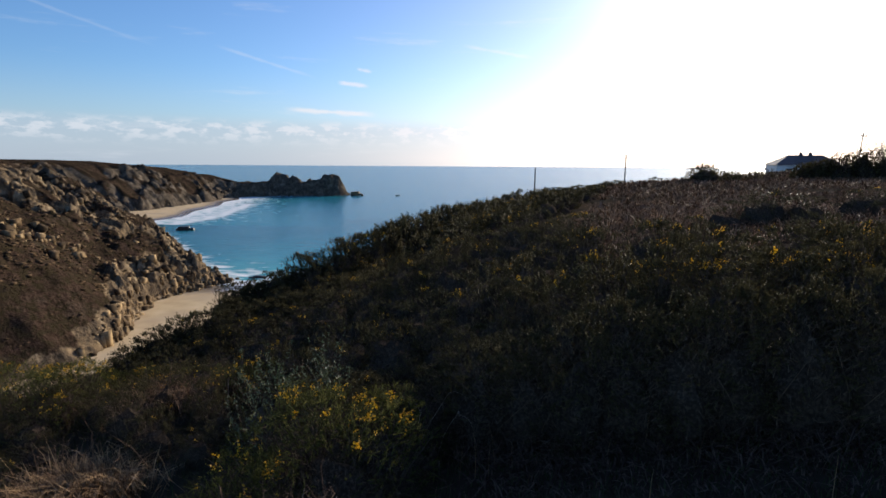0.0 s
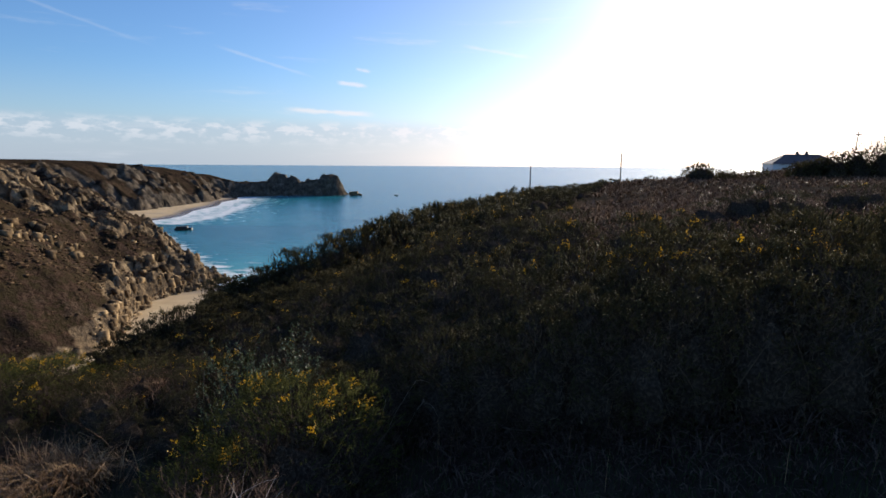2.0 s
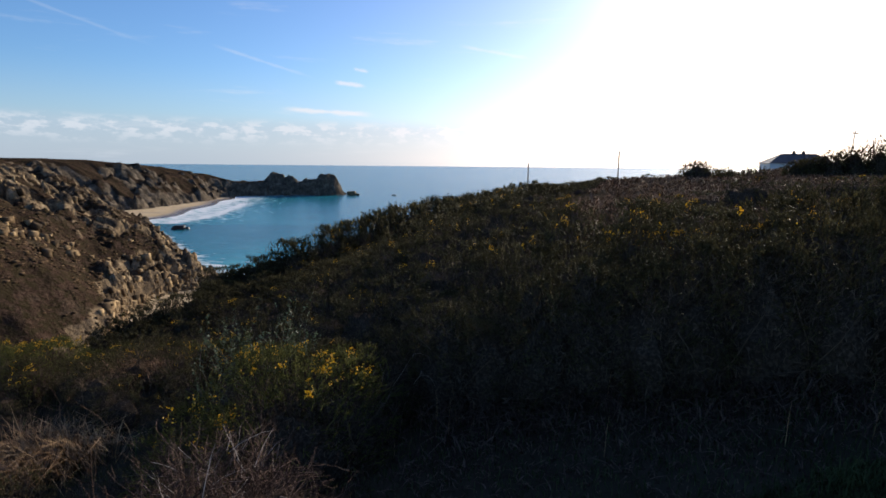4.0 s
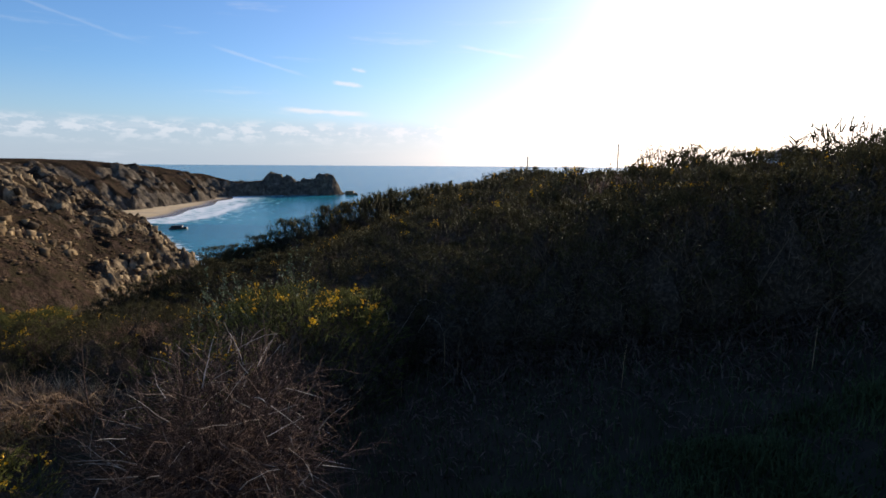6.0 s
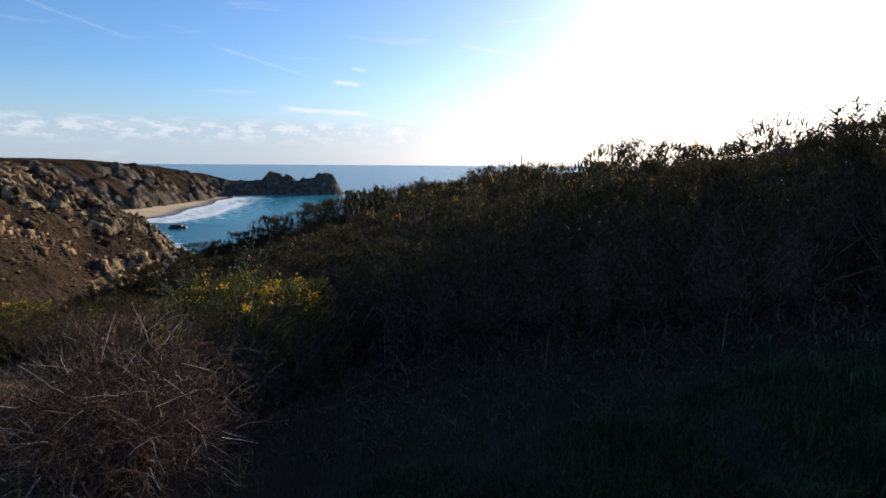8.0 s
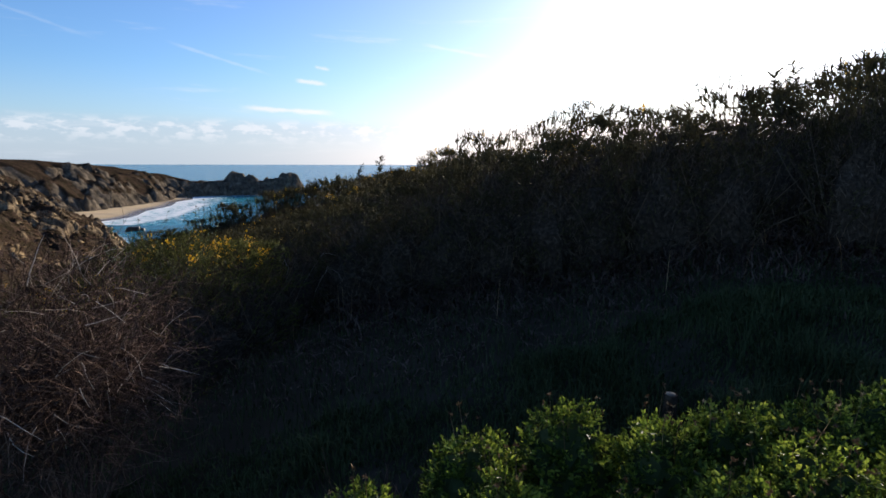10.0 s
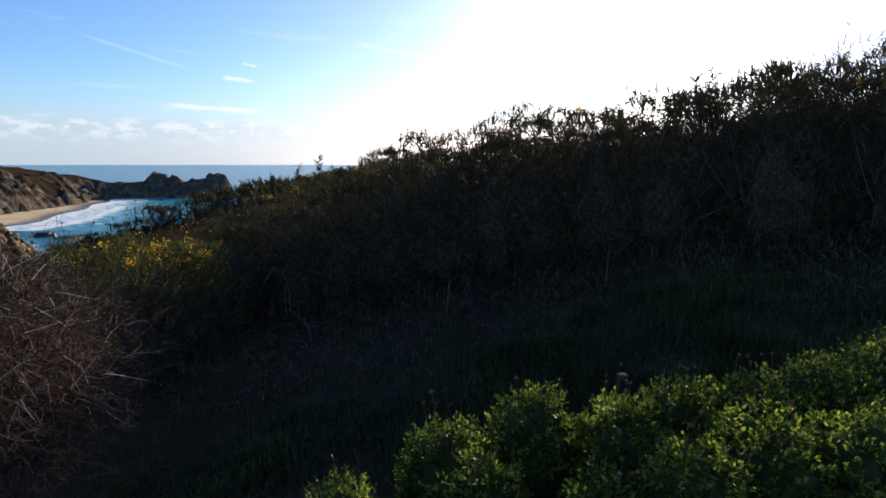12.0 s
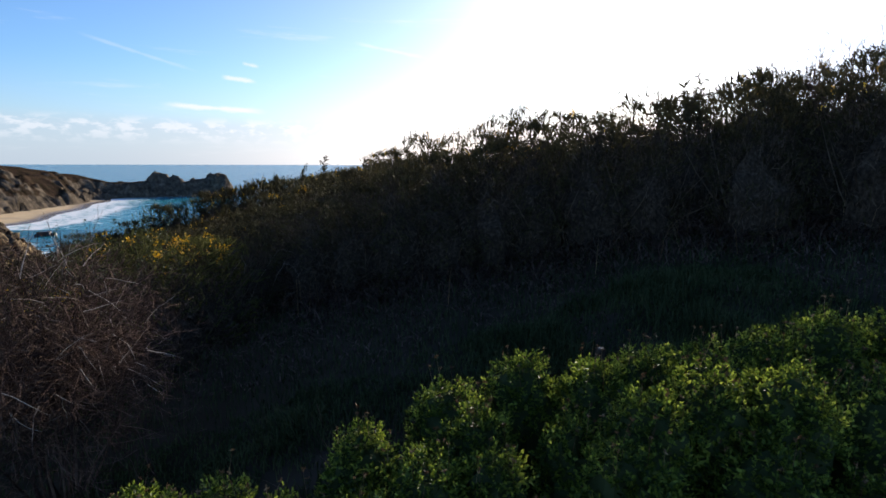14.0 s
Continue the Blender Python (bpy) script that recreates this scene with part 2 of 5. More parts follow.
# ---------------------------------------------------------------- materials
def material(name, colors, scale=3.0, rough=0.8, bump=0.0, bump_scale=None, per=None, through_light=0.0, coord="Object", detail=5, metal=0.0, spec=0.4, big=None, stretch=None):
    """Noise-mottled surface. colors: two or three; per: 'island' or 'object' adds variation piece by piece;
    big: (scale, colour, amount) for a second, larger mottling."""
    m = bpy.data.materials.new(name)
    m.use_nodes = True
    nt = m.node_tree
    N, L = nt.nodes.new, nt.links.new
    bsdf = nt.nodes["Principled BSDF"]
    tc = N("ShaderNodeTexCoord")
    src = tc.outputs["Object"]
    if coord == "World":
        src = N("ShaderNodeNewGeometry").outputs["Position"]
    if stretch:
        mp = N("ShaderNodeMapping")
        mp.inputs["Scale"].default_value = stretch
        L(src, mp.inputs[0])
        src = mp.outputs[0]
    tex = N("ShaderNodeTexNoise")
    tex.inputs["Scale"].default_value, tex.inputs["Detail"].default_value = scale, detail
    L(src, tex.inputs["Vector"])
    ramp = N("ShaderNodeValToRGB")
    fac = tex.outputs[0]
    if per:
        rnd = N("ShaderNodeNewGeometry").outputs["Random Per Island"] if per == "island" else N("ShaderNodeObjectInfo").outputs["Random"]
        add = N("ShaderNodeMath")
        add.operation = "MULTIPLY_ADD"
        L(rnd, add.inputs[0])
        add.inputs[1].default_value = 0.5
        sub = N("ShaderNodeMath")
        sub.operation = "SUBTRACT"
        L(fac, sub.inputs[0])
        sub.inputs[1].default_value = 0.25
        L(sub.outputs[0], add.inputs[2])
        fac = add.outputs[0]
    L(fac, ramp.inputs[0])
    el = ramp.color_ramp.elements
    el[0].position, el[1].position = 0.28, 0.72
    el[0].color, el[1].color = (*colors[0], 1), (*colors[-1], 1)
    if len(colors) == 3:
        mid = el.new(0.5)
        mid.color = (*colors[1], 1)
    col = ramp.outputs[0]
    if big:
        t2 = N("ShaderNodeTexNoise")
        t2.inputs["Scale"].default_value, t2.inputs["Detail"].default_value = big[0], 4
        L(src, t2.inputs["Vector"])
        mr = N("ShaderNodeMapRange")
        L(t2.outputs[0], mr.inputs[0])
        mr.inputs[1].default_value, mr.inputs[2].default_value, mr.inputs[4].default_value = 0.45, 0.65, big[2]
        mx = N("ShaderNodeMix")
        mx.data_type = "RGBA"
        L(mr.outputs[0], mx.inputs[0])
        L(col, mx.inputs[6])
        mx.inputs[7].default_value = (*big[1], 1)
        col = mx.outputs[2]
    L(col, bsdf.inputs["Base Color"])
    bsdf.inputs["Roughness"].default_value, bsdf.inputs["Metallic"].default_value = rough, metal
    bsdf.inputs["Specular IOR Level"].default_value = spec
    if bump:
        b = N("ShaderNodeBump")
        b.inputs["Strength"].default_value = bump
        t3 = N("ShaderNodeTexNoise")
        t3.inputs["Scale"].default_value, t3.inputs["Detail"].default_value = bump_scale or scale * 3, 6
        L(src, t3.inputs["Vector"])
        L(t3.outputs[0], b.inputs["Height"])
        L(b.outputs[0], bsdf.inputs["Normal"])
    if through_light:
        tr = N("ShaderNodeBsdfTranslucent")
        L(col, tr.inputs[0])
        ms = N("ShaderNodeMixShader")
        ms.inputs[0].default_value = through_light
        L(bsdf.outputs[0], ms.inputs[1])
        L(tr.outputs[0], ms.inputs[2])
        L(ms.outputs[0], nt.nodes["Material Output"].inputs[0])
    return m


GORSE = material("gorse_green", [(0.038, 0.032, 0.015), (0.058, 0.049, 0.021), (0.102, 0.086, 0.036)], 1.7, 0.65, per="island", through_light=0.3, spec=0.05)
GORSE_FRESH = material("fresh_gorse_green", [(0.036, 0.039, 0.012), (0.068, 0.07, 0.02), (0.155, 0.15, 0.038)], 1.7, 0.65, per="island", through_light=0.35, spec=0.05)
GORSE_DRY = material("gorse_dry_core", [(0.045, 0.033, 0.023), (0.085, 0.062, 0.043), (0.15, 0.11, 0.076)], 9.0, 0.95, bump=1.0, per="island", spec=0.0)
# darker brown with shade in the colour: bush insides, the marker post's shaft
SHADE_BROWN = material("shade_brown", [(0.022, 0.016, 0.012), (0.05, 0.037, 0.027), (0.11, 0.082, 0.058)], 26.0, 1.0, bump=1.0, bump_scale=40, spec=0.0, detail=8)
PETAL = material("gorse_petal", [(0.6, 0.3, 0.008), (0.8, 0.47, 0.015)], 9.0, 0.55, per="island", through_light=0.3)
TWIG = material("grey_brown_twig", [(0.032, 0.018, 0.013), (0.068, 0.039, 0.028), (0.16, 0.104, 0.075)], 8.0, 0.8, per="island", spec=0.1)
PALE_TWIG = material("bleached_twig", [(0.14, 0.1, 0.075), (0.27, 0.21, 0.17), (0.42, 0.36, 0.3)], 8.0, 0.75, per="island", spec=0.15)
STRAW = material("dead_bracken", [(0.07, 0.038, 0.023), (0.14, 0.085, 0.052), (0.24, 0.155, 0.1)], 4.0, 0.8, per="island", spec=0.0)
DRY_STRAW = material("dry_straw", [(0.08, 0.042, 0.018), (0.2, 0.112, 0.05), (0.4, 0.255, 0.125)], 4.0, 0.6, per="island", through_light=0.1, spec=0.2)
LEAF = material("fresh_leaf", [(0.042, 0.07, 0.011), (0.145, 0.2, 0.027), (0.4, 0.455, 0.07)], 5.0, 0.42, per="island", through_light=0.6, spec=0.38)
PALE_LEAF = material("pale_leaf", [(0.045, 0.062, 0.027), (0.085, 0.112, 0.05), (0.15, 0.18, 0.09)], 5.0, 0.5, per="island", through_light=0.2)
GRASS = material("grass_blade", [(0.032, 0.042, 0.018), (0.06, 0.074, 0.03), (0.095, 0.11, 0.046)], 2.0, 0.6, per="island", through_light=0.25, spec=0.0)
SOIL = material("hill_soil", [(0.028, 0.023, 0.016), (0.046, 0.037, 0.026), (0.07, 0.056, 0.04)], 1.5, 0.95, bump=0.8, bump_scale=9, spec=0.0, coord="World", big=(0.12, (0.06, 0.042, 0.027), 0.7))
SAND = material("beach_sand", [(0.44, 0.31, 0.165), (0.52, 0.38, 0.21), (0.58, 0.44, 0.26)], 0.12, 0.9, bump=0.15, bump_scale=1.2, coord="World", big=(0.025, (0.38, 0.28, 0.18), 0.7))
GRANITE = material("granite", [(0.042, 0.03, 0.019), (0.145, 0.096, 0.052), (0.37, 0.26, 0.14)], 0.45, 0.88, bump=0.7, bump_scale=1.6, coord="World", big=(0.07, (0.17, 0.115, 0.068), 0.45), per="island", spec=0.05)
HEATH = material("heath_scrub", [(0.036, 0.026, 0.016), (0.075, 0.049, 0.03), (0.128, 0.085, 0.05)], 0.8, 0.95, bump=0.8, bump_scale=5, coord="World", per="island", spec=0.0)
WET_ROCK = material("wet_granite", [(0.015, 0.014, 0.013), (0.03, 0.027, 0.024), (0.06, 0.05, 0.04)], 0.5, 0.5, bump=0.6, bump_scale=1.5, coord="World")
SLATE = material("slate_roof", [(0.035, 0.035, 0.04), (0.07, 0.068, 0.07)], 1.5, 0.6, bump=0.3, per="island")
RENDER = material("white_render", [(0.7, 0.7, 0.68), (0.82, 0.82, 0.8)], 0.7, 0.85, bump=0.1, bump_scale=12)
WOOD = material("weathered_wood", [(0.1, 0.075, 0.055), (0.2, 0.16, 0.12), (0.27, 0.23, 0.18)], 3.0, 0.85, bump=0.5, bump_scale=30, stretch=(6, 6, 0.6))
GLASS = material("window_glass", [(0.02, 0.025, 0.03), (0.03, 0.035, 0.04)], 1.0, 0.08, spec=0.6)


def wet_sand(m):
    """Sand darkens and shines where the waves reach it."""
    nt = m.node_tree
    N, L = nt.nodes.new, nt.links.new
    bsdf = nt.nodes["Principled BSDF"]
    col = bsdf.inputs["Base Color"].links[0].from_socket
    sep = N("ShaderNodeSeparateXYZ")
    L(N("ShaderNodeNewGeometry").outputs["Position"], sep.inputs[0])
    mr = N("ShaderNodeMapRange")
    L(sep.outputs[2], mr.inputs[0])
    mr.inputs[1].default_value, mr.inputs[2].default_value = 0.9, 0.35
    mx = N("ShaderNodeMix")
    mx.data_type = "RGBA"
    L(mr.outputs[0], mx.inputs[0])
    L(col, mx.inputs[6])
    mx.inputs[7].default_value = (0.2, 0.16, 0.12, 1)
    L(mx.outputs[2], bsdf.inputs["Base Color"])
    rr = N("ShaderNodeMapRange")
    L(mr.outputs[0], rr.inputs[0])
    rr.inputs[3].default_value, rr.inputs[4].default_value = 0.9, 0.25
    L(rr.outputs[0], bsdf.inputs["Roughness"])


wet_sand(SAND)


def coast_material():
    """Heath on gentle ground, granite where it is steep, by the surface's own slope."""
    m = bpy.data.materials.new("coast_heath_and_granite")
    m.use_nodes = True
    nt = m.node_tree
    N, L = nt.nodes.new, nt.links.new
    bsdf = nt.nodes["Principled BSDF"]
    geo = N("ShaderNodeNewGeometry")
    pos = geo.outputs["Position"]

    def tex(scale, detail=6, rough=0.6):
        t = N("ShaderNodeTexNoise")
        t.inputs["Scale"].default_value, t.inputs["Detail"].default_value, t.inputs["Roughness"].default_value = scale, detail, rough
        L(pos, t.inputs["Vector"])
        return t.outputs[0]

    def ramp(f, *stops):
        r = N("ShaderNodeValToRGB")
        L(f, r.inputs[0])
        e = r.color_ramp.elements
        e[0].position, e[0].color = stops[0][0], (*stops[0][1], 1)
        e[1].position, e[1].color = stops[-1][0], (*stops[-1][1], 1)
        for p, c in stops[1:-1]:
            e.new(p).color = (*c, 1)
        return r.outputs[0]

    heath = ramp(tex(0.07, 8, 0.7), (0.32, (0.022, 0.018, 0.013)), (0.44, (0.04, 0.027, 0.019)), (0.55, (0.062, 0.039, 0.028)), (0.68, (0.066, 0.052, 0.036)))
    fine = ramp(tex(0.7), (0.35, (0.55, 0.55, 0.55)), (0.65, (1.3, 1.3, 1.3)))
    mul = N("ShaderNodeMix")
    mul.data_type, mul.blend_type, mul.inputs[0].default_value = "RGBA", "MULTIPLY", 1.0
    L(heath, mul.inputs[6])
    L(fine, mul.inputs[7])
    scrub = ramp(tex(0.3, 6, 0.7), (0.47, (0, 0, 0)), (0.56, (1, 1, 1)))
    dark = N("ShaderNodeMix")
    dark.data_type = "RGBA"
    L(scrub, dark.inputs[0])
    L(mul.outputs[2], dark.inputs[6])
    dark.inputs[7].default_value = (0.034, 0.026, 0.015, 1)
    rock = ramp(tex(0.22), (0.3, (0.034, 0.03, 0.026)), (0.44, (0.094, 0.07, 0.048)), (0.56, (0.21, 0.15, 0.09)), (0.7, (0.36, 0.275, 0.175)))
    # far headland's shaded side put into the rock colour, darker and greyer with y; warm bare granite in the near bay
    where = N("ShaderNodeSeparateXYZ")
    L(pos, where.inputs[0])
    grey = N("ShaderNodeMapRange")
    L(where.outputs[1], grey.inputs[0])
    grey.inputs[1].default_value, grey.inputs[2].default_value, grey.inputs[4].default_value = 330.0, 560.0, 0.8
    far_shade = N("ShaderNodeMix")
    far_shade.data_type = "RGBA"
    L(grey.outputs[0], far_shade.inputs[0])
    L(rock, far_shade.inputs[6])
    L(ramp(tex(0.12), (0.32, (0.032, 0.029, 0.025)), (0.5, (0.082, 0.068, 0.054)), (0.68, (0.2, 0.16, 0.12))), far_shade.inputs[7])
    rock = far_shade.outputs[2]
    sep = N("ShaderNodeSeparateXYZ")
    L(geo.outputs["Normal"], sep.inputs[0])
    add = N("ShaderNodeMath")
    add.operation = "MULTIPLY_ADD"
    L(tex(0.16), add.inputs[0])
    add.inputs[1].default_value = -0.5
    L(sep.outputs[2], add.inputs[2])
    att = N("ShaderNodeAttribute")
    att.attribute_name = "rock"
    less = N("ShaderNodeMath")
    less.operation = "MULTIPLY_ADD"
    L(att.outputs["Fac"], less.inputs[0])
    less.inputs[1].default_value = -0.55
    L(add.outputs[0], less.inputs[2])
    mr = N("ShaderNodeMapRange")
    L(less.outputs[0], mr.inputs[0])
    mr.inputs[1].default_value, mr.inputs[2].default_value = 0.22, 0.08
    mx = N("ShaderNodeMix")
    mx.data_type = "RGBA"
    L(mr.outputs[0], mx.inputs[0])
    L(dark.outputs[2], mx.inputs[6])
    L(rock, mx.inputs[7])
    L(mx.outputs[2], bsdf.inputs["Base Color"])
    bsdf.inputs["Roughness"].default_value = 0.92
    bsdf.inputs["Specular IOR Level"].default_value = 0.0
    b = N("ShaderNodeBump")
    b.inputs["Strength"].default_value, b.inputs["Distance"].default_value = 0.9, 1.5
    L(tex(0.5, 8, 0.65), b.inputs["Height"])
    L(b.outputs[0], bsdf.inputs["Normal"])
    return m


def sea_material():
    """Water that goes from turquoise shallows to deep blue, with foam by the distance from the shore."""
    m = bpy.data.materials.new("sea_water")
    m.use_nodes = True
    nt = m.node_tree
    N, L = nt.nodes.new, nt.links.new
    bsdf = nt.nodes["Principled BSDF"]
    pos = N("ShaderNodeNewGeometry").outputs["Position"]
    att = N("ShaderNodeAttribute")
    att.attribute_name = "shallow"
    surf = N("ShaderNodeAttribute")
    surf.attribute_name = "surf"

    def tex(scale, detail, stretch=None):
        t = N("ShaderNodeTexNoise")
        t.inputs["Scale"].default_value, t.inputs["Detail"].default_value = scale, detail
        if stretch:
            mp = N("ShaderNodeMapping")
            mp.inputs["Scale"].default_value, mp.inputs["Rotation"].default_value = stretch, (0, 0, radians(-25))
            L(pos, mp.inputs[0])
            L(mp.outputs[0], t.inputs["Vector"])
        else:
            L(pos, t.inputs["Vector"])
        return t.outputs[0]

    ramp = N("ShaderNodeValToRGB")
    e = ramp.color_ramp.elements
    e[0].color, e[1].color = (0.008, 0.085, 0.13, 1), (0.08, 0.36, 0.36, 1)
    e.new(0.5).color = (0.02, 0.2, 0.25, 1)
    sh = N("ShaderNodeMath")
    sh.operation = "MULTIPLY_ADD"
    L(tex(0.012, 4), sh.inputs[0])
    sh.inputs[1].default_value = 0.35
    ad = N("ShaderNodeMath")
    ad.operation = "SUBTRACT"
    L(att.outputs["Fac"], ad.inputs[0])
    ad.inputs[1].default_value = 0.17
    L(ad.outputs[0], sh.inputs[2])
    L(sh.outputs[0], ramp.inputs[0])
    foam = N("ShaderNodeMath")
    foam.operation = "ADD"
    L(tex(0.16, 10, (0.5, 1, 1)), foam.inputs[0])
    L(surf.outputs["Fac"], foam.inputs[1])
    mr = N("ShaderNodeMapRange")
    L(foam.outputs[0], mr.inputs[0])
    mr.inputs[1].default_value, mr.inputs[2].default_value = 0.93, 1.13
    mx = N("ShaderNodeMix")
    mx.data_type = "RGBA"
    L(mr.outputs[0], mx.inputs[0])
    L(ramp.outputs[0], mx.inputs[6])
    mx.inputs[7].default_value = (0.78, 0.8, 0.8, 1)
    L(mx.outputs[2], bsdf.inputs["Base Color"])
    rr = N("ShaderNodeMapRange")
    L(mr.outputs[0], rr.inputs[0])
    rr.inputs[3].default_value, rr.inputs[4].default_value = 0.22, 0.8
    L(rr.outputs[0], bsdf.inputs["Roughness"])
    bsdf.inputs["IOR"].default_value = 1.33
    bsdf.inputs["Specular IOR Level"].default_value = 0.18
    b = N("ShaderNodeBump")
    b.inputs["Strength"].default_value, b.inputs["Distance"].default_value = 0.55, 1.2
    L(tex(0.12, 8, (0.5, 1.4, 1)), b.inputs["Height"])
    L(b.outputs[0], bsdf.inputs["Normal"])
    return m


# ---------------------------------------------------------------- the large forms
FOOT = [(-200, 20), (-140, 100), (-122, 150), (-129, 182), (-150, 228), (-151, 256), (-145, 278), (-142, 294), (-160, 305), (-185, 336), (-239, 415),
        (-278, 467), (-330, 513), (-388, 585), (-420, 625), (-416, 660), (-412, 732), (-418, 846), (-426, 906), (-404, 948), (-369, 958),
        (-300, 985), (-252, 995), (-245, 1015), (-300, 1050), (-420, 1060), (-1400, 1120), (-1400, 20)]
WATERLINE_FAR = [(-362, 560), (-352, 592), (-356, 636), (-373, 726), (-394, 823), (-402, 881), (-440, 960)]


def near_line(x, y, line, closed=False):
    """Distance to a line of points, and for a closed one the sign: positive inside."""
    best = np.full(np.shape(x), 1e9)
    inside = np.zeros(np.shape(x), bool)
    pts = list(line)
    pairs = list(zip(pts, pts[1:] + pts[:1])) if closed else list(zip(pts, pts[1:]))
    for (ax, ay), (bx, by) in pairs:
        dx, dy = bx - ax, by - ay
        t = np.clip(((x - ax) * dx + (y - ay) * dy) / (dx * dx + dy * dy), 0, 1)
        best = np.minimum(best, np.hypot(x - ax - t * dx, y - ay - t * dy))
        if closed and ay != by:
            cross = ((ay > y) != (by > y)) & (x < ax + (y - ay) / (by - ay) * dx)
            inside ^= cross
    return np.where(inside, best, -best) if closed else best


def along(x, y, ax, ay, bx, by, width):
    """1 on the line from a to b, falling to 0 at the width."""
    return 1 - smooth(0.15, 1.0, near_line(x, y, [(ax, ay), (bx, by)]) / width)


def coast_rock(x, y, d, u):
    """Where bare granite stands out of the heath, 0 to 1."""
    patch = smooth(0.49, 0.57, fbm(x / 30, y / 30, 4, 44) + 0.05 * (ridged(x / 16, y / 16, 3, 12) - 0.5))
    wide = np.interp(y, [100, 195, 235, 300], [0.35, 0.4, 1, 1])
    low = 1 - smooth(9 * wide, 24 * wide, d + 14 * wide * (fbm(x / 18, y / 18, 3, 61) - 0.5))
    far = smooth(430, 560, y) * smooth(0.46, 0.58, fbm(x / 40, y / 40, 3, 46)) * (1 - smooth(0.55, 0.8, u))
    spur = along(x, y, -345, 420, -215, 330, 26) * smooth(0.35, 0.5, fbm(x / 15, y / 15, 3, 47))
    row = along(x, y, -215, 235, -165, 300, 15)
    m = np.maximum(np.maximum(patch * (1 - smooth(0.75, 0.95, u)), low), np.maximum(np.maximum(far, spur), row * smooth(0.4, 0.5, fbm(x / 9, y / 9, 2, 48))))
    bowl = 1 - smooth(0.65, 1.05, np.hypot((x + 178) / 34, (y - 196) / 36) + 0.3 * (fbm(x / 14, y / 14, 3, 49) - 0.5))
    return np.clip(m * (1 - bowl * (1 - low)), 0, 1)


CASTLE = ((-402, -388, -376, -366, -356, -340, -328, -322, -315, -306, -300, -286, -278, -273, -262, -257, -250, -240),
          (20, 33, 45, 43, 40, 36, 29, 29, 34, 30, 34, 40, 41, 44, 36, 27, 13, -4))


def coast_parts(x, y):
    warp = 8 * (fbm(x / 34, y / 34, 4, 3) - 0.5) + 5 * (fbm(x / 90, y / 90, 2, 8) - 0.5)
    d = near_line(x, y, FOOT, True) + warp - 1.5
    top = np.interp(y, [100, 300, 450, 700, 850, 930, 960, 1100], [74, 75, 72, 64, 53.5, 40, 24, 22])
    run = np.interp(y, [100, 250, 330, 450, 600, 700, 900, 960], [100, 105, 130, 130, 120, 105, 85, 24])
    u = np.clip(d / run, -0.2, 1)
    rock = coast_rock(x, y, d, u)
    return d, top, u, rock


def coast_height(x, y):
    d, top, u, rock = coast_parts(x, y)
    power = np.interp(y, [100, 200, 270, 430, 560, 700], [1.6, 1.5, 1.15, 1.15, 1.4, 1.6])
    h = top * np.where(u > 0, 1 - (1 - np.clip(u, 0, 1)) ** power, u * 0.8)
    near = 1 - smooth(420, 520, y)
    h = h + near * 6.5 * smooth(0, 4, d) * (1 - smooth(0.12, 0.6, u)) * smooth(150, 185, y) * (1 - 0.8 * smooth(270, 300, y))      # low cliff above the sand
    mid = smooth(-0.02, 0.08, u) * (1 - smooth(0.6, 0.95, u))
    calm = 0.25 + 0.75 * smooth(172, 200, y)
    h = h + calm * mid * (8 * near * (ridged(x / 30, y / 30, 4, 21) - 0.55) + 20 * (1 - near) * (ridged(x / 44, y / 44, 4, 24) - 0.6))
    h = h + 7 * along(x, y, -345, 420, -225, 335, 20) * mid - 6 * along(x, y, -335, 385, -225, 305, 16) * mid
    fine = 7.0 * blocks(x, y, 8.5, 7) + 3.2 * blocks(x, y, 3.8, 9)
    coarse = 13 * blocks(x, y, 20, 15) + 7 * blocks(x, y, 10, 17)
    h = h + calm * rock * mid * (near * fine + (1 - near) * coarse)
    h = h + (2.6 * (fbm(x / 9, y / 9, 4, 55) - 0.5) + 3.0 * (fbm(x / 22, y / 22, 2, 57) - 0.5)) * smooth(0, 0.1, u) * (1 - 0.7 * smooth(0.8, 1.0, u))
    h = np.where(y > 300, np.minimum(h, top + 0.6 - 4.5 * smooth(460, 500, y) * (1 - smooth(590, 660, y)) + 0.8 * fbm(x / 12, y / 12, 3, 58)), h)
    # the castle of rock at the end of the far headland
    crest = np.interp(x, *CASTLE)
    axis = 978 + 0.16 * (x + 400)
    away = np.abs(y - axis - 14) + 10 * (ridged(x / 20, y / 20, 3, 71) - 0.5)
    tower = crest * (1 - 0.85 * smooth(4, 24, away)) + 6 * blocks(x, y, 12, 25) + 2.5 * blocks(x, y, 6, 27)
    h = np.where((x > -402) & (x < -240) & (y > 940), np.maximum(h, np.where(away < 28, tower - 3, -6)), h)
    h = np.where(d < -14, np.where((x > -402) & (x < -240) & (y > 940), h, np.minimum(h, -6)), h)
    return h + 0.013


def edge_x(y):
    """The brow from which the near hill falls to the beach."""
    return np.where(y < 70, -10.0 + (y - 10) * 0.34, 10.4 + (y - 70) * 1.15)


def hollow(x, y):
    """How far the ground under the seaward scrub lies below the line of the slope."""
    return 0.6 * smooth(8.0, 10.5, y) * (1 - smooth(22, 28, y)) * smooth(-0.5, -4.0, x)


